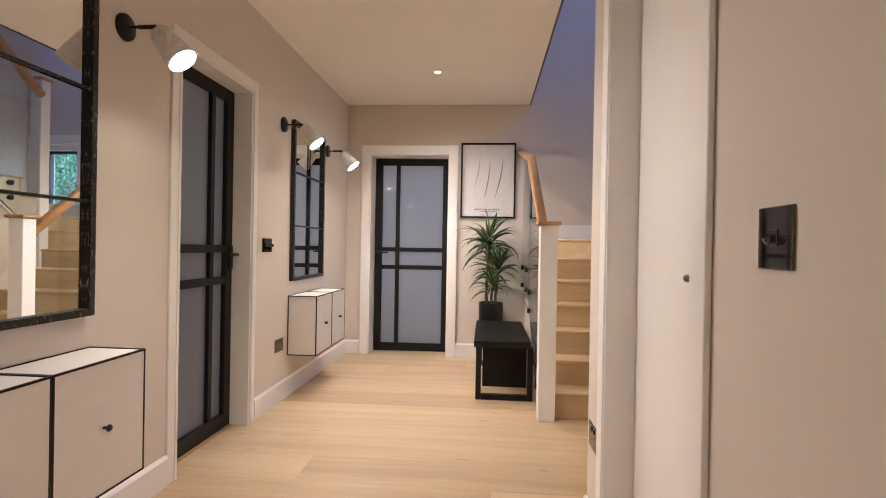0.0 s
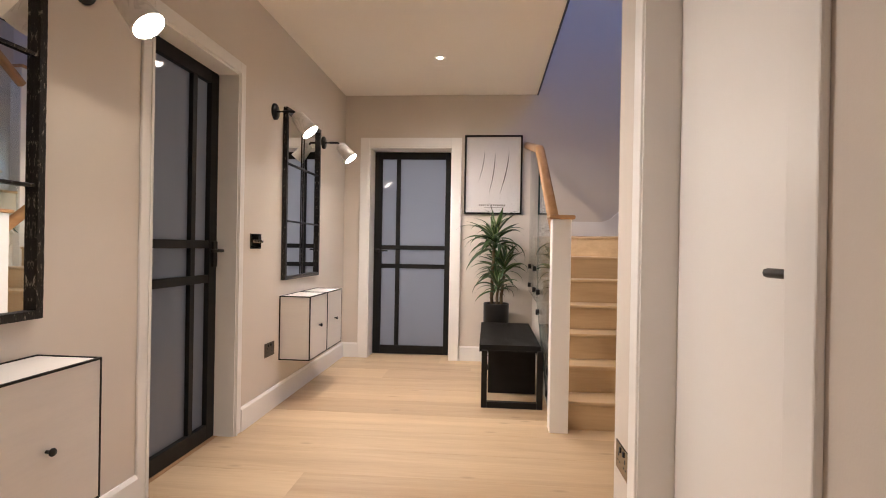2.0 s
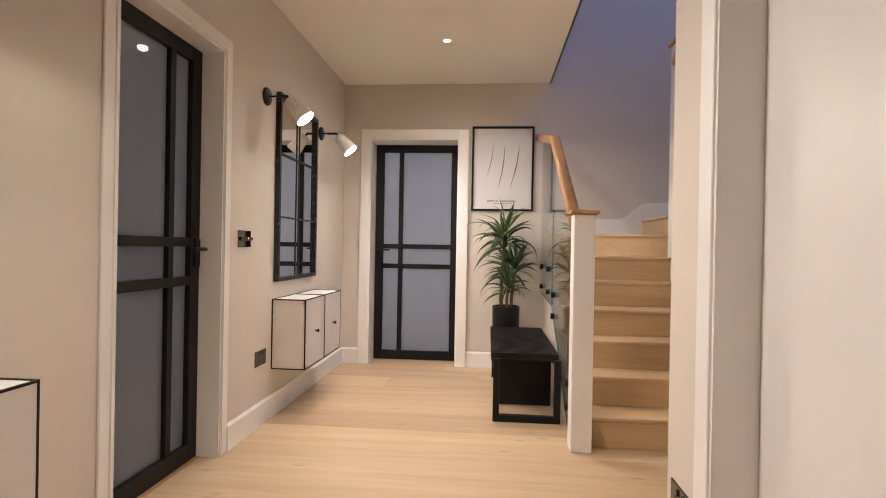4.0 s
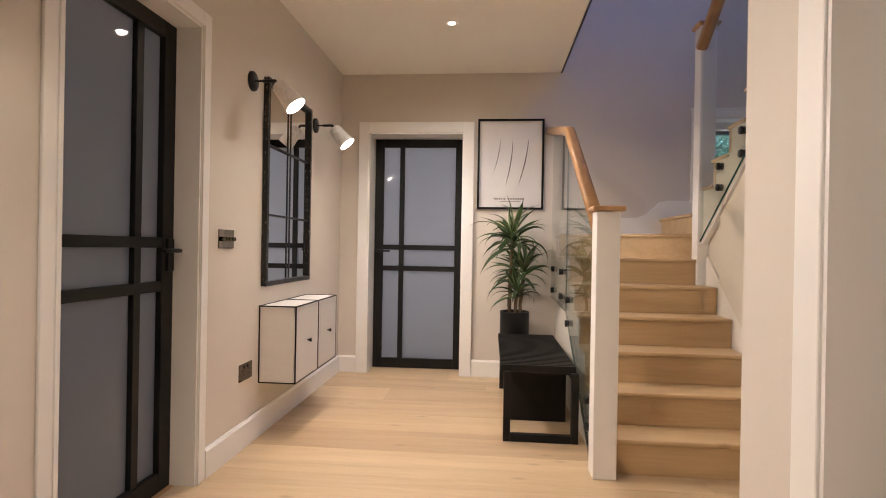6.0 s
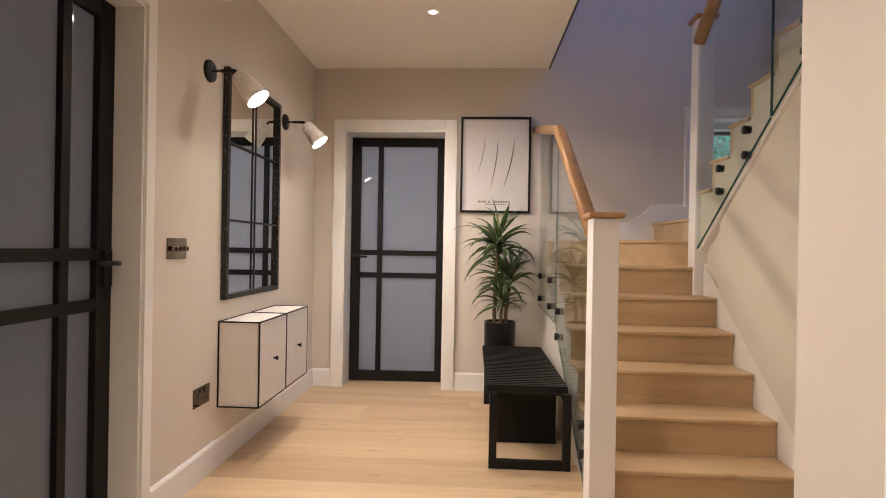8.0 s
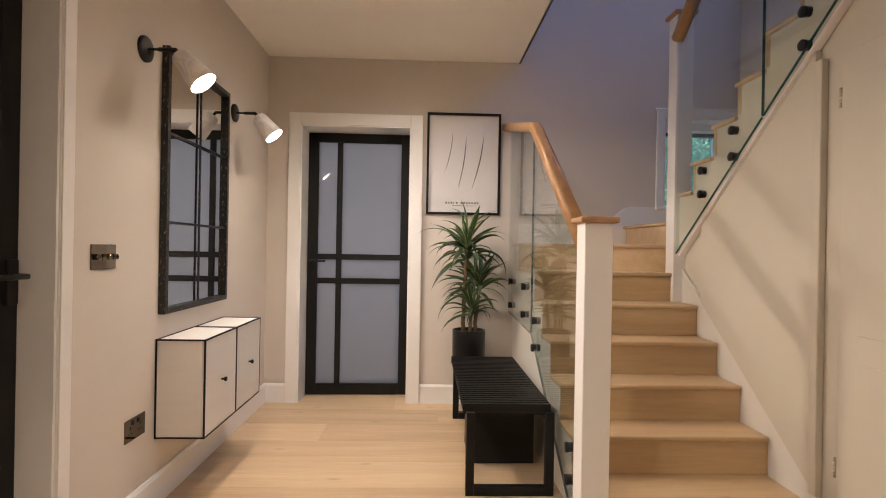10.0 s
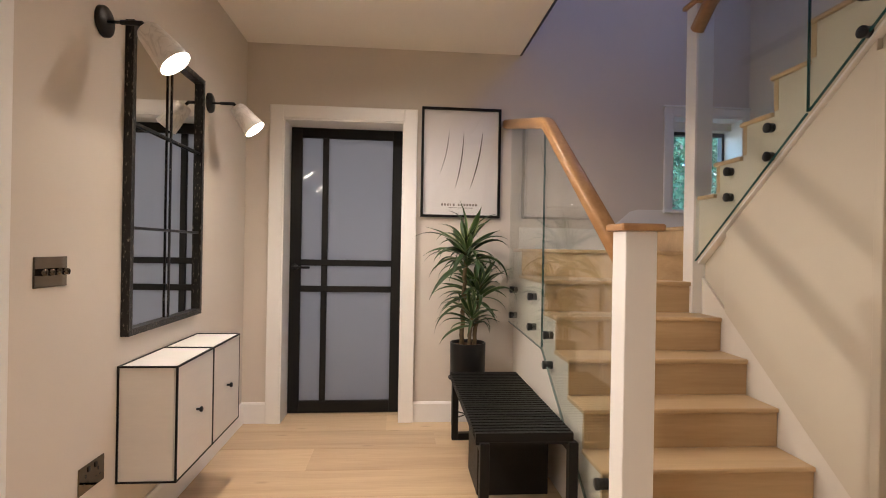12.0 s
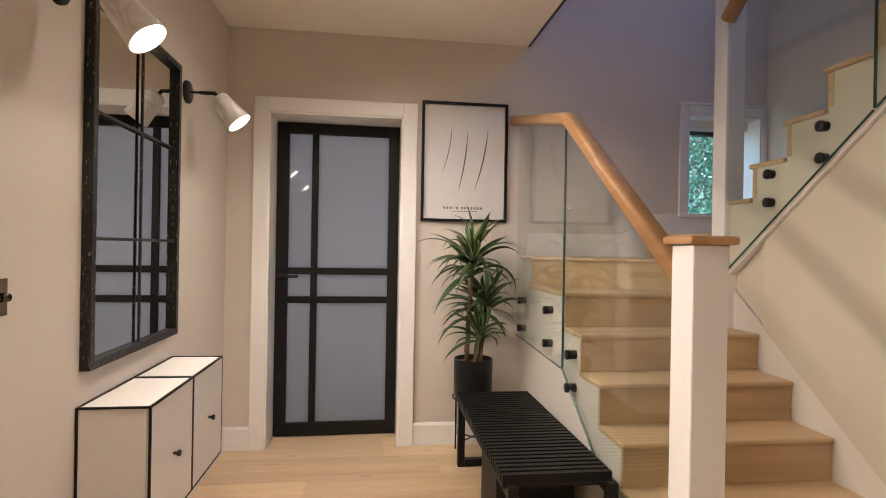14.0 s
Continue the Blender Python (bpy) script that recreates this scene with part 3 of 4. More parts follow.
flight = []
for i in range(9, 17):
    y, z = N9 - G1 * (i - 9), Z8 + R2 * (i - 8)
    part("tread", box(B(), UNDER - .050, STAIR_R, y - G1 - .012, y, z - .022, z, .007), M_TREAD, stair)
    part("riser", box(B(), UNDER - (.040 if i > 9 else .030), STAIR_R, y - .044, y - .018, z - R2, z - .022), M_TREAD, stair)
    flight.append((y - .02, z - R2 - .022 if i > 9 else z - R2))
    flight.append((y - .02, z - .022))
# cut string of the upper flight, below it a moulding


def under_line(y):
    return 1.135 + .775 * (4.548 - y)


yend = flight[-1][0] - G1
top = [p for p in flight] + [(yend, flight[-1][1])]
poly = [(4.70, under_line(4.70)), (4.70, flight[1][1])] + top[1:] + [(yend, under_line(yend))]
part("string", prism(B(), poly, 0, UNDER - .038, UNDER - .002), M_PANEL_DIM, stair, "white painted cut string")
part("moulding", prism(B(), [(4.70, under_line(4.70) - .016), (4.70, under_line(4.70) - .001), (yend, under_line(yend) - .001), (yend, under_line(yend) - .016)], 0, UNDER - .040, UNDER - .002, .003), M_WHITE, stair)
# wall string beside the lower flight


def skirt_line(y):
    return .717 + .762 * (y - 4.17)


part("string", prism(B(), [(3.23, 0), (3.23, skirt_line(3.23)), (4.66, skirt_line(4.66)), (4.66, skirt_line(4.66) - .35), (3.7, 0)], 0, UNDER - .015, UNDER - .001, .003), M_STRING, stair)
# outer cut string, hall side
pts = [(3.69, 0), (3.69, R1 - .022)]
for i in range(1, 7):
    y, z = N0 + G1 * i + .033, R1 * i
    y = y if i < 6 else W1 + .02
    pts += [(y, z - .022), (y, z + R1 - .022)]
pts += [(BACK, z7 - .022), (BACK, 0)]
part("string", prism(B(), pts, 0, SL - .001, SL + .018), M_STRING, stair, "white painted cut string")
part("spandrel", box(B(), SL + .02, SL + .05, 3.75, BACK, 0, .12), M_PANEL_DIM, stair)

part("skirt_board", prism(B(), [(.47, z7 + .001), (.47, 1.31), (1.06, 1.31), (1.13, 1.335), (1.2, 1.395), (1.245, 1.435), (1.30, 1.45), (STAIR_R, 1.45), (STAIR_R, Z8 + .001), (1.279, Z8 + .001), (1.279, z7 + .001)], 1, BACK - .016, BACK - .001), M_WHITE, stair)
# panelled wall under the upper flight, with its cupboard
pw = tagged(new("wall_under_stairs", finish(prism(B(), [(2.238, 0), (2.238, 2.9), (3.0, 2.62), (4.72, under_line(4.72) - .02), (4.72, 0)], 0, UNDER, UNDER + .04), "wall_under_stairs", M_PANEL_DIM)),
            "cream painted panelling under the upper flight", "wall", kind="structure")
part("panel", prism(B(), [(3.532, skirt_line(3.532)), (3.532, under_line(3.532) - .018), (4.362, under_line(4.362) - .018), (4.362, skirt_line(4.362))], 0, UNDER - .024, UNDER - .0005, .003), M_PANEL_DIM, pw)
part("batten", box(B(), UNDER - .030, UNDER - .001, 3.492, 3.53, skirt_line(3.5), 1.86, .004), M_PANEL_DIM, pw)
part("batten", box(B(), UNDER - .012, UNDER - .001, 4.365, 4.385, .865, 1.215, .003), M_PANEL_DIM, pw)
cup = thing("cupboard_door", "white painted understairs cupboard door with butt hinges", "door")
part("leaf", box(B(), UNDER - .014, UNDER - .001, 2.75, 3.412, .06, 1.852, .003), M_PANEL_DIM, cup)
part("panel", box(B(), UNDER - .018, UNDER - .0135, 2.85, 3.325, .16, .742, .002), M_PANEL_DIM, cup)
part("panel", box(B(), UNDER - .018, UNDER - .0135, 2.85, 3.325, .84, 1.75, .002), M_PANEL_DIM, cup)
for z in (.35, 1.69):
    hg = B()
    for k in range(5):
        rod(hg, (UNDER - .016, 3.416, z - .035 + k * .0142), (UNDER - .016, 3.416, z - .035 + k * .0142 + .013), .006, sides=10)
    part("hinge", hg, M_BRASS, cup, "small pale butt hinge", True)

# newel posts
def newel(x0, x1, y0, y1, z0, z1, label):
    ob = thing("newel_post", label, "newel post", "newel posts")
    part("shaft", box(B(), x0, x1, y0, y1, z0, z1 - .024, .004), M_WHITE, ob)
    part("cap", box(B(), x0 - .02, x1 + .02, y0 - .02, y1 + .02, z1 - .024, z1, .008), M_RAIL, ob, "oak cap")
    return ob


newel(.395, .502, 3.504, 3.611, 0, 1.248, "square white newel post with flat oak cap")
newel(1.240, 1.341, 4.577, 4.677, .80, 2.53, "tall square white newel post with oak cap")

# handrails
def rail(points, label):
    """A rounded oak rail swept through points, mitred at its bends."""
    ob = thing("handrail", label, "handrail", "handrails")
    bm = B()
    sec = []
    for k in range(28):
        c, w = math.cos(2 * math.pi * k / 28), math.sin(2 * math.pi * k / 28)
        sec.append((.034 * math.copysign(abs(c) ** .62, c), .030 * math.copysign(abs(w) ** .62, w)))
    rings = []
    for i, p in enumerate(points):
        dirs = [(Vector(b) - Vector(a)).normalized() for a, b in zip(points, points[1:])]
        dd = (dirs[max(i - 1, 0)] + dirs[min(i, len(dirs) - 1)]).normalized()
        up = dd.cross(Vector((1, 0, 0))).normalized()
        up = up if up.z > 0 else -up
        k = 1 / max(.5, dd.dot(dirs[min(i, len(dirs) - 1)]))
        rings.append([bm.verts.new(Vector(p) + Vector((u, 0, 0)) + up * v * k) for u, v in sec])
    for a, b in zip(rings, rings[1:]):
        for i in range(len(sec)):
            bm.faces.new((a[i], a[(i + 1) % len(sec)], b[(i + 1) % len(sec)], b[i]))
    bm.faces.new(rings[0])
    bm.faces.new(rings[-1][::-1])
    bmesh.ops.recalc_face_normals(bm, faces=bm.faces[:])
    part("rail", bm, M_RAIL, ob, smooth=True)
    return ob


GX, RX = .413, .413
RAILPTS = [(RX - .032, BACK - .002, 2.008), (RX - .006, 4.535, 1.816), (RX - .005, 4.505, 1.804), (RX - .003, 4.475, 1.786), (RX + .021, 3.60, 1.120)]
rail(RAILPTS, "rounded oak handrail sloping down to the newel post")
rail([(1.250, 4.59, 2.365), (1.250, 3.0, 2.365 + .775 * 1.59)], "rounded oak handrail of the upper flight")


# glass balustrade
def pane(name, pts, x, parent):
    p = part(name, prism(B(), pts, 0, x - .005, x + .005), M_GLASS, parent, "clear toughened glass")
    p.visible_shadow = False
    return p


def standoff(x, y, z, to, parent):
    bm = B()
    s = 1 if to > x else -1
    lathe(bm, [(.0001, -.018), (.019, -.018), (.022, -.015), (.022, -.004), (.020, -.003), (.020, abs(to - x))], Matrix.Translation((x, y, z)) @ pose(0, 0, 0, 0, 90 * s, 0), 24)
    part("standoff", bm, M_DARKBITS, parent, "black round standoff bolt", True)


bal = thing("glass_balustrade", "frameless clear glass balustrade on black standoffs", "balustrade", "balustrades")
pane("glass_panel", [(3.614, .0), (3.68, .045), (4.553, .645), (4.553, 1.80), (3.614, 1.105)], GX, bal)
pane("glass_panel", [(4.557, .645), (BACK - .004, .675), (BACK - .004, 1.98), (4.557, 1.80)], GX, bal)
part("panel_edge", box(B(), GX - .005, GX + .005, 4.5535, 4.5565, .65, 1.79), M_EDGE, bal, "dark green polished glass edge")
part("panel_edge", prism(B(), [(3.68, .045), (4.553, .645), (BACK - .004, .675), (BACK - .004, .671), (4.553, .641), (3.68, .041)], 0, GX - .005, GX + .005), M_EDGELIGHT, bal, "pale polished glass edge")
for y, z in ((5.29, .895), (5.29, .728), (4.80, .893), (4.80, .722), (4.468, .728), (4.468, .578), (3.735, .30), (3.735, .165)):
    standoff(GX, y, z, SL - .001, bal)
bal = thing("glass_balustrade", "frameless clear glass balustrade of the upper flight", "balustrade", "balustrades")
GU = 1.256


def glass_low(y):
    return 1.165 + .775 * (4.515 - y)


pane("glass_panel", [(4.574, glass_low(4.56)), (4.56, glass_low(4.56)), (3.806, glass_low(3.806)), (3.806, 2.33 + .775 * (4.69 - 3.806)), (4.574, 2.42)], GU, bal)
pane("glass_panel", [(3.796, glass_low(3.796)), (3.0, glass_low(3.0)), (3.0, 2.33 + .775 * 1.69), (3.796, 2.33 + .775 * (4.69 - 3.796))], GU, bal)
part("panel_edge", box(B(), GU - .006, GU + .006, 3.7995, 3.8025, glass_low(3.8), 3.0), M_EDGE, bal, "dark green polished glass edge")
eb = B()
prism(eb, [(4.62, glass_low(4.62)), (3.806, glass_low(3.806)), (3.806, glass_low(3.806) - .004), (4.62, glass_low(4.62) - .004)], 0, GU - .005, GU + .005)
part("panel_edge", eb, M_EDGE, bal)
eb = B()
prism(eb, [(3.796, glass_low(3.796)), (3.0, glass_low(3.0)), (3.0, glass_low(3.0) - .004), (3.796, glass_low(3.796) - .004)], 0, GU - .005, GU + .005)
part("panel_edge", eb, M_EDGE, bal)
for y, z in ((4.30, 1.555), (4.30, 1.43), (4.02, 1.705), (4.02, 1.58), (3.55, 2.06), (3.55, 1.93)):
    standoff(GU, y, z, UNDER - .038, bal)


# ---- wall-hung cabinets ----
def cabinet(y, width, z0, group="wall cabinets"):
    """White cube cabinet with black edging, one door and a small round knob."""
    ob = thing("wall_cabinet", "white wall-hung cube cabinet with thin black edges", "cabinet", group)
    x0, x1, z1, e = LEFT, LEFT + .212, z0 + .424, .0068
    y0, y1 = y, y + width
    part("body", box(B(), x0 + .001, x1 - .014, y0 + e * .5, y1 - e * .5, z0 + e * .5, z1 - e * .5), M_CAB, ob)
    door = part("door", box(B(), x1 - .0135, x1 - .001, y0 + e, y1 - e, z0 + e, z1 - e, .001), M_CAB, ob)
    ed = B()
    for a, b in ((y0, z0), (y0, z1), (y1, z0), (y1, z1)):
        sy, sz = (0 if a == y0 else -e), (0 if b == z0 else -e)
        box(ed, x0 + .001, x1, a + sy, a + sy + e, b + sz, b + sz + e)
    for xx in (x0 + .001, x1 - e):
        for b in (z0, z1 - e):
            box(ed, xx, xx + e, y0 + e, y1 - e, b, b + e)
        for a in (y0, y1 - e):
            box(ed, xx, xx + e, a, a + e, z0 + e, z1 - e)
    part("edging", ed, M_BLACK, ob, "thin black edge strips")
    k = B()
    ky, kz = (y0 + y1) / 2 - .0, (z0 + z1) / 2
    lathe(k, [(.0001, .024), (.009, .024), (.0115, .020), (.0105, .016), (.005, .011), (.0045, 0)], Matrix.Translation((x1 - .001, ky, kz)) @ pose(0, 0, 0, 0, 90, 0), 20)
    part("knob", k, M_DARKBITS, door, "small black knob", True)
    return ob


for y, w, z in ((3.836, .376, .288), (4.214, .376, .288), (1.542, .400, .277), (1.140, .400, .277)):
    cabinet(y, w, z)


# ---- window-style mirrors ----
def mirror(y0, y1, label):
    ob = thing("wall_mirror", label, "mirror", "window-style mirrors")
    z0, z1, w, f = .815, 1.968, .025, LEFT + .031
    part("mirror_glass", box(B(), LEFT + .002, LEFT + .010, y0 + .01, y1 - .01, z0 + .01, z1 - .01), M_MIRROR, ob, "clear silvered mirror glass")
    for a, b, c, e in ((y0, y0 + w, z0, z1), (y1 - w, y1, z0, z1), (y0 + w, y1 - w, z1 - w, z1), (y0 + w, y1 - w, z0, z0 + w)):
        bm = box(B(), LEFT + .001, f, a, b, c, e)
        bmesh.ops.subdivide_edges(bm, edges=[k for k in bm.edges if k.calc_length() > .3], cuts=60)
        for v in bm.verts:
            if v.co.x > LEFT + .01:
                v.co += Vector((1, 1, 1)) * (.0006 * noise.noise(v.co * 90))
        part("frame_bar", bm, M_HAMMER, ob)
    m = (y0 + y1) / 2
    part("glazing_bar", box(B(), LEFT + .0150, LEFT + .0230, m - .0072, m + .0072, z0 + w, z1 - w, .003), M_HAMMER, ob)
    for z in (1.213, 1.602):
        part("glazing_bar", box(B(), LEFT + .0152, LEFT + .0228, y0 + w, y1 - w, z - .0055, z + .0055, .003), M_HAMMER, ob)
    return ob


mirror(3.852, 4.564, "rectangular mirror with hammered black window-pane frame")
mirror(1.17, 1.928, "rectangular mirror with hammered black window-pane frame")


# ---- wall lamps ----
def wall_lamp(y):
    z = 1.897
    ob = thing("wall_lamp", "lit wall lamp with veined alabaster cone shade", "wall lamp", "wall lamps")
    bm = B()
    lathe(bm, [(.0001, .016), (.046, .016), (.051, .012), (.052, 0)], Matrix.Translation((LEFT, y, z)) @ pose(0, 0, 0, 0, 90, 0), 36)
    part("wall_plate", bm, M_DARKBITS, ob, "round black wall plate", True)
    bm = rod(B(), (LEFT + .012, y, z), (LEFT + .062, y, z), .0052)
    rod(bm, (LEFT + .058, y, z), (LEFT + .127, y, z), .0085)
    rod(bm, (LEFT + .123, y, z + .002), (LEFT + .143, y, z - .020), .008)
    part("arm", bm, M_DARKBITS, ob, "black jointed arm", True)
    tip, axis = Vector((LEFT + .137, y, z - .014)), Vector((.646, 0, -.763))
    turn = axis.to_track_quat("Z", "X").to_matrix().to_4x4()
    m = Matrix.Translation(tip) @ turn
    bm = lathe(B(), [(.0001, 0), (.020, .001), (.034, .006), (.041, .018), (.045, .05), (.051, .10), (.0575, .155), (.054, .155), (.048, .10), (.042, .05), (.035, .024), (.0001, .012)], m, 40)
    bmesh.ops.recalc_face_normals(bm, faces=bm.faces[:])
    part("shade", bm, M_ALABASTER, ob, "grey-veined alabaster shade", True)
    bm = lathe(B(), [(.0001, .1575), (.036, .1568), (.050, .1550), (.0535, .1530), (.052, .140)], m, 32)
    part("bulb", bm, M_BULB, ob, "glowing bulb", True)
    lamp("wall_lamp_light", "SPOT", look(tip + axis * .192, tip + axis), LAMP_POWER, WARM, cone=140, blend=1.0, size=.03)
    return ob


for y in (2.100, 3.708, 4.708):
    wall_lamp(y)


# ---- downlights ----
def downlight(x, y, power, cone):
    ob = thing("downlight", "small round recessed ceiling downlight, switched on", "downlight", "ceiling downlights")
    bm = lathe(B(), [(.040, -.0005), (.036, -.004), (.024, -.003), (.018, 0)], Matrix.Translation((x, y, CEIL)), 32)
    part("rim", bm, M_WHITE, ob, "white rim", True)
    part("lens", rod(B(), (x, y, CEIL - .0018), (x, y, CEIL - .0005), .019), M_SPOT, ob, "glowing lens")
    lamp("downlight_beam", "SPOT", look((x, y, CEIL - .006), (x, y, 0)), power, WARM, cone=cone, blend=.9, size=.035)


# The last three are unseen, added as fill from overhead and behind the view.
for y, power, cone in ((4.41, 1.75, 156), (2.95, .7, 130), (1.55, .26, 120), (.15, .28, 130), (-1.3, .9, 150), (-2.8, .9, 150)):
    downlight(-.354, y, SPOT_POWER * power, cone)


# ---- switches and sockets ----
def plate(name, wall, u, z, width, height, label, category):
    """A metal plate on a wall; returns the thing and a placer for boxes on its face."""
    ob = thing(name, label, category)
    def put(n, u0, u1, z0, z1, d0, d1, material, bevel=0.0, lab=""):
        x0, x1 = (LEFT + d0, LEFT + d1) if wall == "l" else (RIGHT - d1, RIGHT - d0)
        part(n, box(B(), x0, x1, u0, u1, z0, z1, bevel), material, ob, lab)
    put("plate", u - width / 2, u + width / 2, z - height / 2, z + height / 2, 0, .005, M_NICKEL, .0018)
    return ob, put


def dimmer(u, z):
    ob, put = plate("dimmer_switch", "l", u, z, .146, .088, "black nickel dimmer switch plate with round knobs", "light switch")
    for k in (-.048, -.016, .016, .048):
        bm = rod(B(), (LEFT + .005, u + k, z), (LEFT + .024, u + k, z), .0105, .0095)
        part("knob", bm, M_NICKEL, ob, "round metal dimmer knob", True)


def socket(wall, u, z):
    ob, put = plate("wall_socket", wall, u, z, .146, .088, "double three-pin socket in black nickel plate low on the wall", "wall socket")
    for k in (-.036, .036):
        put("pin_hole", u + k - .004, u + k + .004, z + .002, z + .014, .0046, .0053, M_SOCKETHOLE)
        for j in (-.011, .011):
            put("pin_hole", u + k + j - .0045, u + k + j + .0045, z - .016, z - .012, .0046, .0053, M_SOCKETHOLE)
        put("rocker", u + k * .55 - .006, u + k * .55 + .006, z + .018, z + .034, .004, .008, M_SOCKETHOLE, .001, "black rocker")


dimmer(3.458, 1.068)
socket("l", 3.683, .388)
socket("r", 2.124, .395)
ob, put = plate("light_switch", "r", .935, 1.095, .088, .088, "single black nickel light switch plate", "light switch")
put("toggle", .926, .944, 1.083, 1.107, .004, .007, M_NICKEL, .001, "rocker")
bm = rod(B(), (RIGHT - .006, .935, 1.095), (RIGHT - .017, .935, 1.090), .0042, .0055, 14)
part("toggle", bm, M_NICKEL, ob, "polished toggle lever", True)

# ---- framed print ----
pic = thing("framed_print", "black framed print of three curved slits", "framed picture")
PX0, PX1, PZ0, PZ1, PW, PF = -.200, .333, 1.368, 2.100, .016, .026
for a, b, c, e in ((PX0, PX0 + PW, PZ0, PZ1), (PX1 - PW, PX1, PZ0, PZ1), (PX0 + PW, PX1 - PW, PZ1 - PW, PZ1), (PX0 + PW, PX1 - PW, PZ0, PZ0 + PW)):
    part("frame_bar", box(B(), a, b, BACK - PF, BACK - .001, c, e, .0015), M_BLACKWOOD, pic)
part("print", box(B(), PX0 + PW, PX1 - PW, BACK - .008, BACK - .002, PZ0 + PW, PZ1 - PW), M_PAPER, pic, "off-white paper print")


def slit(x0, z0, x1, z1, bow, w):
    """A thin crescent cut, tapering to points."""
    bm, n = B(), 18
    left, right = [], []
    for i in range(n + 1):
        t = i / n
        x, z = x0 + (x1 - x0) * t + bow * math.sin(math.pi * t), z0 + (z1 - z0) * t
        h = w * math.sin(math.pi * t) ** .7 + .0002
        left.append(bm.verts.new((x - h, BACK - .0085, z)))
        right.append(bm.verts.new((x + h, BACK - .0085, z)))
    for i in range(n):
        bm.faces.new((left[i], left[i + 1], right[i + 1], right[i]))
    part("slit", bm, M_SLIT, pic, "dark curved slit")


slit(-.014, 1.958, -.072, 1.662, .012, .0022)
slit(.084, 1.940, .029, 1.556, .012, .0034)
slit(.212, 1.950, .129, 1.557, .013, .0038)
x = -.0815
for i, g in enumerate((0, 0, 0, 0, 0, .014, 0, 0, 0, 0, 0, 0)):
    x += g + .0195
    part("print_bar", box(B(), x, x + (.006 if i == 3 else .0125), BACK - .0092, BACK - .0078, 1.445, 1.460), M_INK, pic)
part("print_bar", box(B(), -.012, .150, BACK - .0092, BACK - .0078, 1.430, 1.434), M_INK, pic)
p = part("glazing", box(B(), PX0 + PW, PX1 - PW, BACK - .016, BACK - .0145, PZ0 + PW, PZ1 - PW), M_PICGLASS, pic)
p.visible_shadow = False

# ---- bench ----
bench = thing("slatted_bench", "black slatted wooden bench on open frame legs", "bench")
BX0, BX1, BY0, BY1, BT = .0, .402, 3.935, 5.07, .412
for yy in (BY0, BY1 - .042):
    for xx in (BX0, BX1 - .038):
        part("leg", box(B(), xx, xx + .038, yy, yy + .042, 0, BT - .034, .003), M_BLACKWOOD, bench)
    part("foot_bar", box(B(), BX0 + .038, BX1 - .038, yy, yy + .042, 0, .040, .003), M_BLACKWOOD, bench)
for xx in (BX0 + .003, BX1 - .031):
    part("side_rail", box(B(), xx, xx + .028, BY0 + .042, BY1 - .042, BT - .085, BT - .036, .003), M_BLACKWOOD, bench)
n = 30
for i in range(n):
    y = BY0 + .024 + i * (BY1 - BY0 - .045) / n
    part("slat", box(B(), BX0 - .016, BX1 - .014, y, y + .022, BT - .036, BT), M_BLACKWOOD, bench)
part("slat_end", box(B(), BX0 - .016, BX1 - .014, BY0 + .022, BY0 + .030, BT - .046, BT - .036), M_BLACKWOOD, bench)
crate = thing("storage_box", "matt black storage box under the bench", "box")
part("body", box(B(), .046, .386, 4.305, 4.615, 0, .334, .004), M_BLACKWOOD, crate)
part("lid", box(B(), .044, .388, 4.303, 4.617, .3345, .340, .002), M_BLACKWOOD, crate)

# ---- plant ----
PC = Vector((.112, 5.215, 0))
stand = thing("plant_stand", "thin black wire plant stand with crossed braces", "plant stand")
for a in range(4):
    dx, dy = .085 * (1 if a in (0, 1) else -1), .085 * (1 if a in (0, 3) else -1)
    part("leg", rod(B(), (PC.x + dx, PC.y + dy, 0), (PC.x + dx, PC.y + dy, .335), .005, sides=10), M_DARKBITS, stand)
for s in (-1, 1):
    part("brace", rod(B(), (PC.x - .085, PC.y - .085 * s, .10), (PC.x + .085, PC.y + .085 * s, .10), .004, sides=10), M_DARKBITS, stand)
bm = B()
for i in range(24):
    a, b = 2 * math.pi * i / 24, 2 * math.pi * (i + 1) / 24
    rod(bm, (PC.x + .118 * math.cos(a), PC.y + .118 * math.sin(a), .335), (PC.x + .118 * math.cos(b), PC.y + .118 * math.sin(b), .335), .005, sides=8)
part("ring", bm, M_DARKBITS, stand)
pot = thing("plant_pot", "black cylindrical ceramic plant pot", "plant pot")
bm = lathe(B(), [(.0001, .342), (.104, .342), (.112, .350), (.114, .558), (.113, .562), (.108, .562), (.106, .556), (.105, .52), (.0001, .52)], Matrix.Translation((PC.x, PC.y, 0)), 48)
part("bowl", bm, M_POT, pot, smooth=True)
bm = lathe(B(), [(.0001, .543), (.05, .546), (.09, .541), (.1045, .538), (.1045, .522)], Matrix.Translation((PC.x, PC.y, 0)), 40)
for v in bm.verts:
    v.co.z += .006 * noise.noise(v.co * 60)
part("mulch", bm, M_SOIL, pot, "reddish bark mulch")

plant = thing("potted_dracaena", "green dracaena with cream-edged arching leaves", "houseplant")


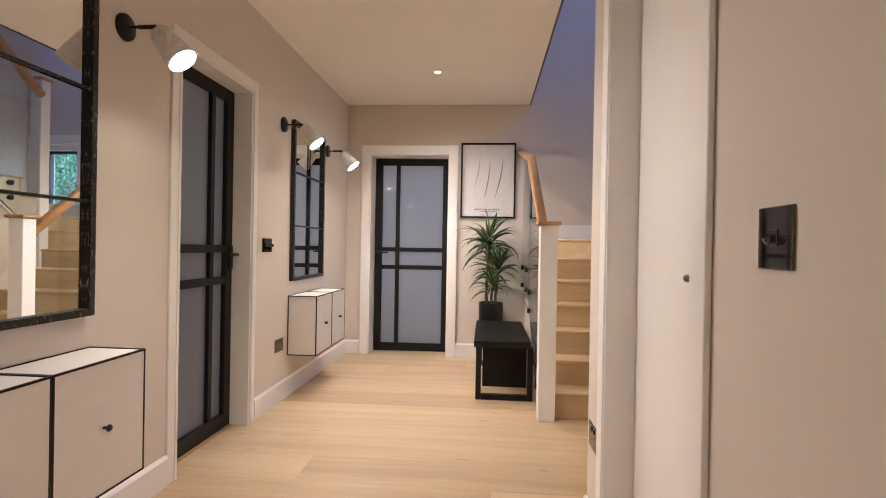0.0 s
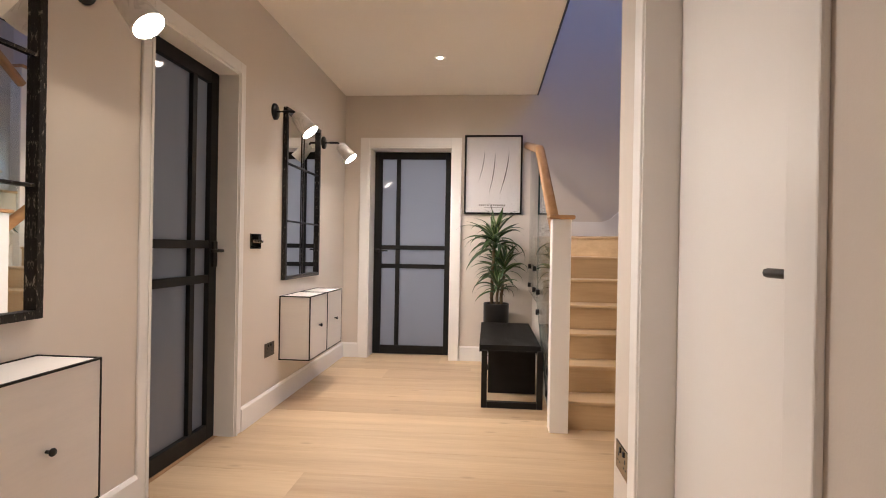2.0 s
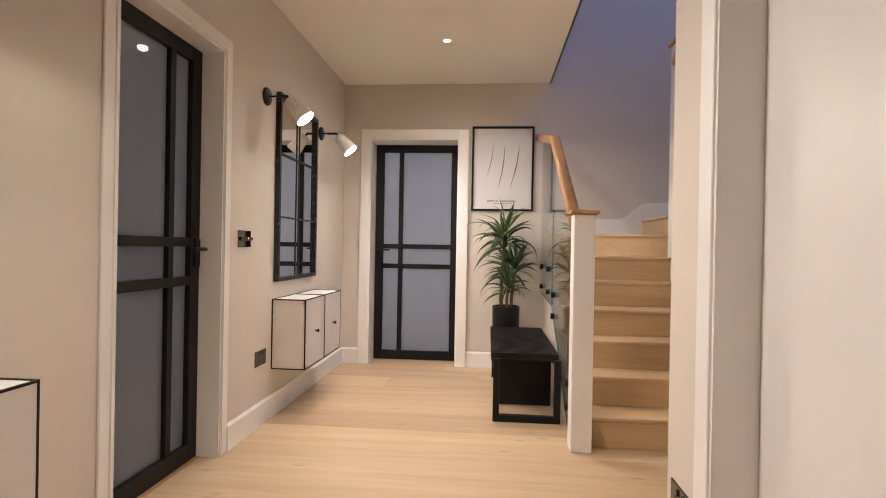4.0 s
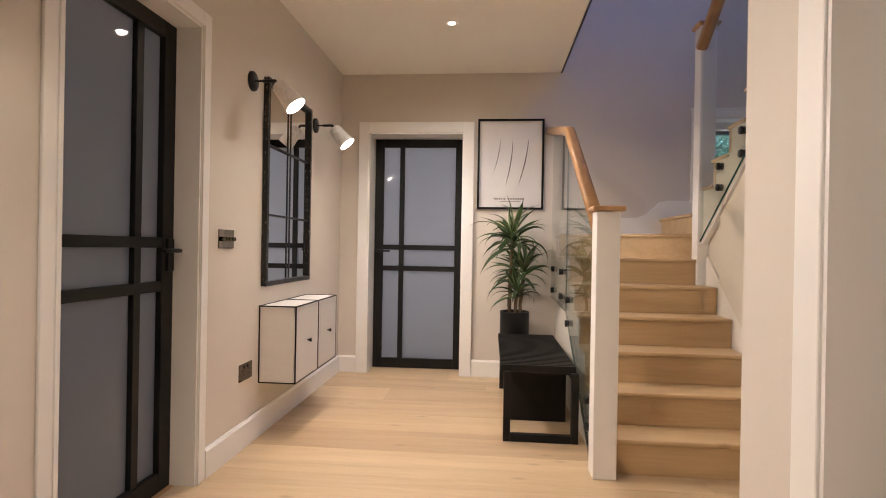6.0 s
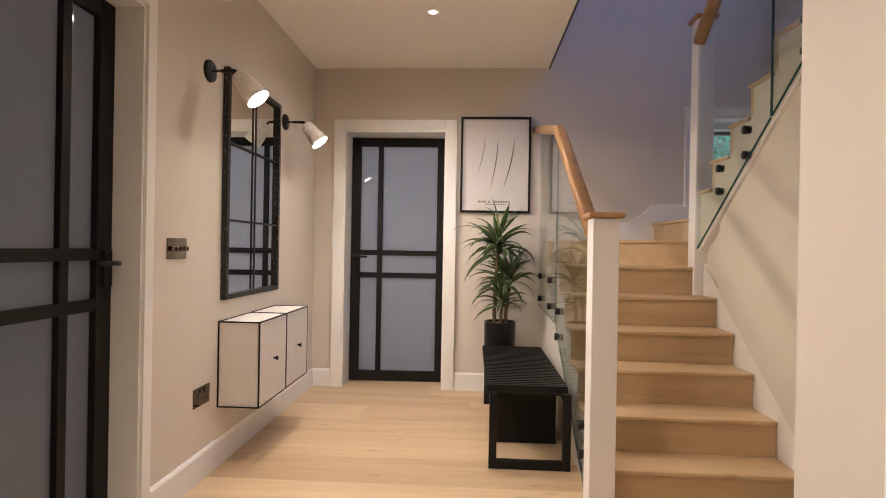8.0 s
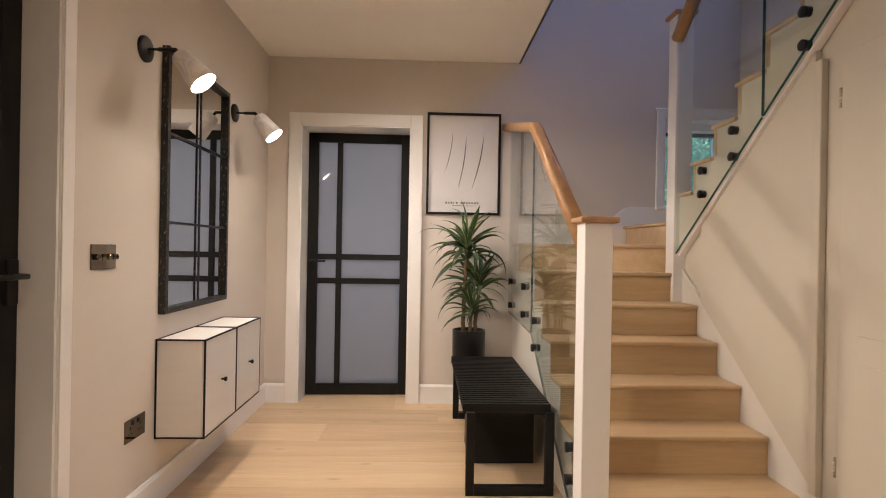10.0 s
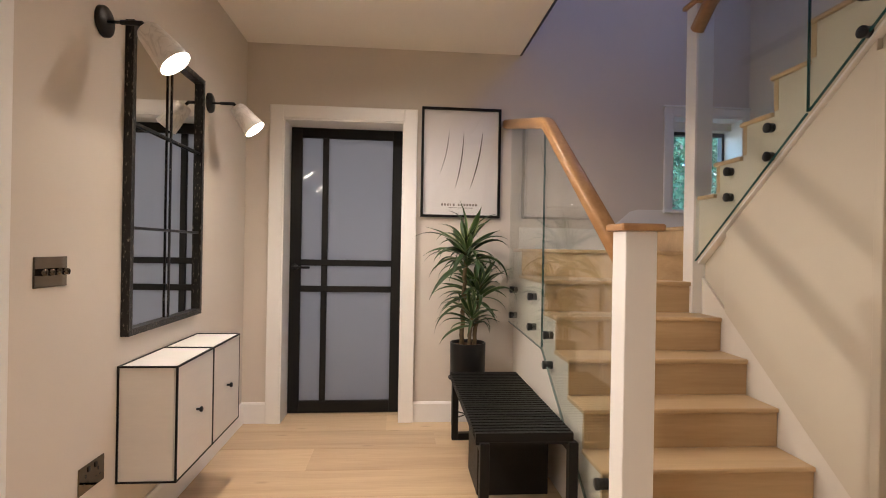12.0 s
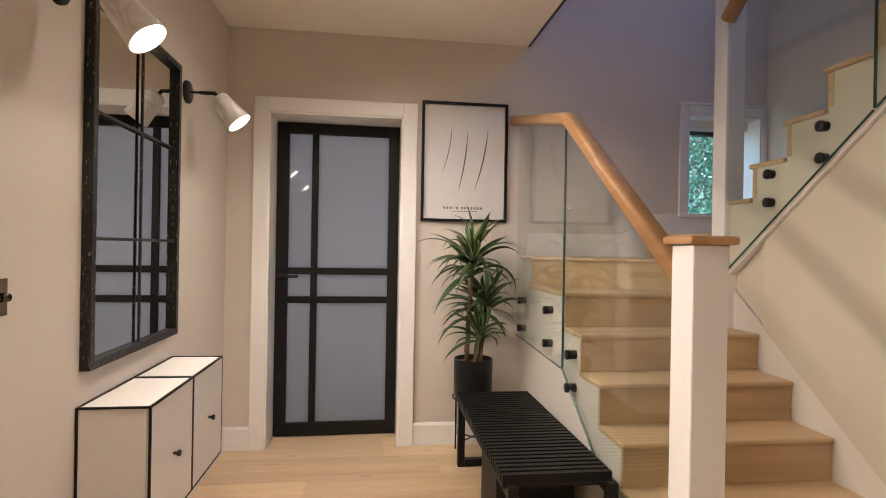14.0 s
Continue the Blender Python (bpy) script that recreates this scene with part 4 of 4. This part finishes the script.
def leaf_mesh(name, length, width, rise, droop):
    """A strap leaf along +y from the origin: folded blade that rises and then arches over."""
    bm, n = B(), 9
    rows, y, z, ang = [], 0.0, 0.0, rise
    for i in range(n + 1):
        t = i / n
        w = width * (.30 + .70 * math.sin(math.pi * min(1, t * .95 + .1))) * (1 - t ** 5) if t < 1 else .0004
        f = .4 * w
        rows.append([bm.verts.new((-w, y, z + f)), bm.verts.new((0, y, z)), bm.verts.new((w, y, z + f))])
        ang -= droop / n * (0.4 + 1.6 * t)
        y += length / n * math.cos(ang)
        z += length / n * math.sin(ang)
    for a, b in zip(rows, rows[1:]):
        bm.faces.new((a[0], a[1], b[1], b[0]))
        bm.faces.new((a[1], a[2], b[2], b[1]))
    return finish(bm, name, M_LEAF, True)


LEAVES = [leaf_mesh("leaf", *v) for v in ((.36, .0180, .95, 1.75), (.32, .0195, 1.0, 1.15), (.39, .0175, .75, 1.35), (.29, .0205, .85, .40), (.20, .0185, .60, .5), (.34, .0170, 1.15, 2.3))]
rng = random.Random(11)


def crown(cx, cy, z0, z1, count, size):
    """A rosette: the low leaves arch out and hang, the high ones stand up; none goes through the wall or the glass."""
    for i in range(count):
        t = i / count
        for attempt in range(16):
            az = i * 2.39996 + rng.uniform(-.35, .35) + attempt * .7
            if t < .45:
                tilt, pick = rng.uniform(-42, 4), rng.choice((0, 0, 2, 2, 5))
            elif t < .8:
                tilt, pick = rng.uniform(-20, 24), rng.choice((0, 1, 2, 3))
            else:
                tilt, pick = rng.uniform(18, 42), rng.choice((1, 3, 3, 4))
            data = LEAVES[pick]
            s = size * rng.uniform(.66, 1.14)
            m = Matrix.Translation((cx + rng.uniform(-.008, .008), cy + rng.uniform(-.008, .008), z0 + (z1 - z0) * t)) @ pose(0, 0, 0, 0, 0, math.degrees(az)) @ pose(0, 0, 0, tilt, rng.uniform(-35, 35), 0) @ Matrix.Diagonal((s * 1.05, s, s, 1))
            reach = [m @ v.co for v in data.vertices]
            if max(p.y for p in reach) < BACK - .012 and max(p.x for p in reach) < .405:
                ob = new("leaf", data)
                ob.parent = plant
                ob.matrix_local = m
                break


def stem(points, r):
    """One tapering cane with a raised leaf scar at every joint."""
    bm, rings = B(), []
    for i, p in enumerate(points):
        for dz, k in ((-.004, 1.0), (0, 1.12), (.005, .94)):
            rr = r * k * (1 - .2 * i / len(points))
            rings.append([bm.verts.new(Vector(p) + Vector((rr * math.cos(j * math.pi / 6), rr * math.sin(j * math.pi / 6), dz))) for j in range(12)])
    for a, b in zip(rings, rings[1:]):
        for j in range(12):
            bm.faces.new((a[j], a[(j + 1) % 12], b[(j + 1) % 12], b[j]))
    bm.faces.new(rings[-1])
    part("stem", bm, M_BARK, plant, smooth=True)


def cane(x0, y0, x1, y1, top, r):
    n = max(4, int((top - .54) / .035))
    stem([(x0 + (x1 - x0) * (i / n) + .003 * math.sin(i * 1.9), y0 + (y1 - y0) * (i / n), .54 + (top - .54) * i / n) for i in range(n + 1)], r)


cane(.068, 5.20, .085, 5.15, 1.20, .015)
cane(.150, 5.215, .185, 5.19, .94, .014)
cane(.112, 5.180, .125, 5.14, .72, .013)
crown(.085, 5.15, 1.04, 1.18, 54, .95)
crown(.175, 5.19, .80, .93, 42, .88)
crown(.125, 5.14, .67, .75, 28, .72)

# ---- floorboards ----
fl = tagged(new("floor", finish(box(B(), LEFT - .16, STAIR_R, REAR - .12, 5.9, -.06, -.016), "floor", M_SOIL)), "pale oiled oak plank floor", "floor", kind="structure")
rng = random.Random(7)
PLANK = .30
shapes = {}


def plank_mesh(length):
    if length not in shapes:
        bm = B()
        w, c = PLANK / 2 - .0003, .0008
        prism(bm, [(-w, -.016), (w, -.016), (w, -c), (w - c, 0), (-w + c, 0), (-w, -c)], 0, .0002, length - .0002)
        shapes[length] = finish(bm, "plank", M_FLOOR)
    return shapes[length]


y = 4.02 - PLANK * 28.5
while y < 5.85:
    x = LEFT - .16 - rng.choice((0, .3, .6, .9, 1.2, 1.5))
    while x < STAIR_R - .1:
        length = rng.choice((2.2, 2.6, 3.0))
        a, b = max(x, LEFT - .16), min(x + length, STAIR_R)
        if b - a > .02:
            ob = new("plank", plank_mesh(round(b - a, 2)))
            ob.parent = fl
            ob.location = (a, y, 0)
        x += length
    y += PLANK
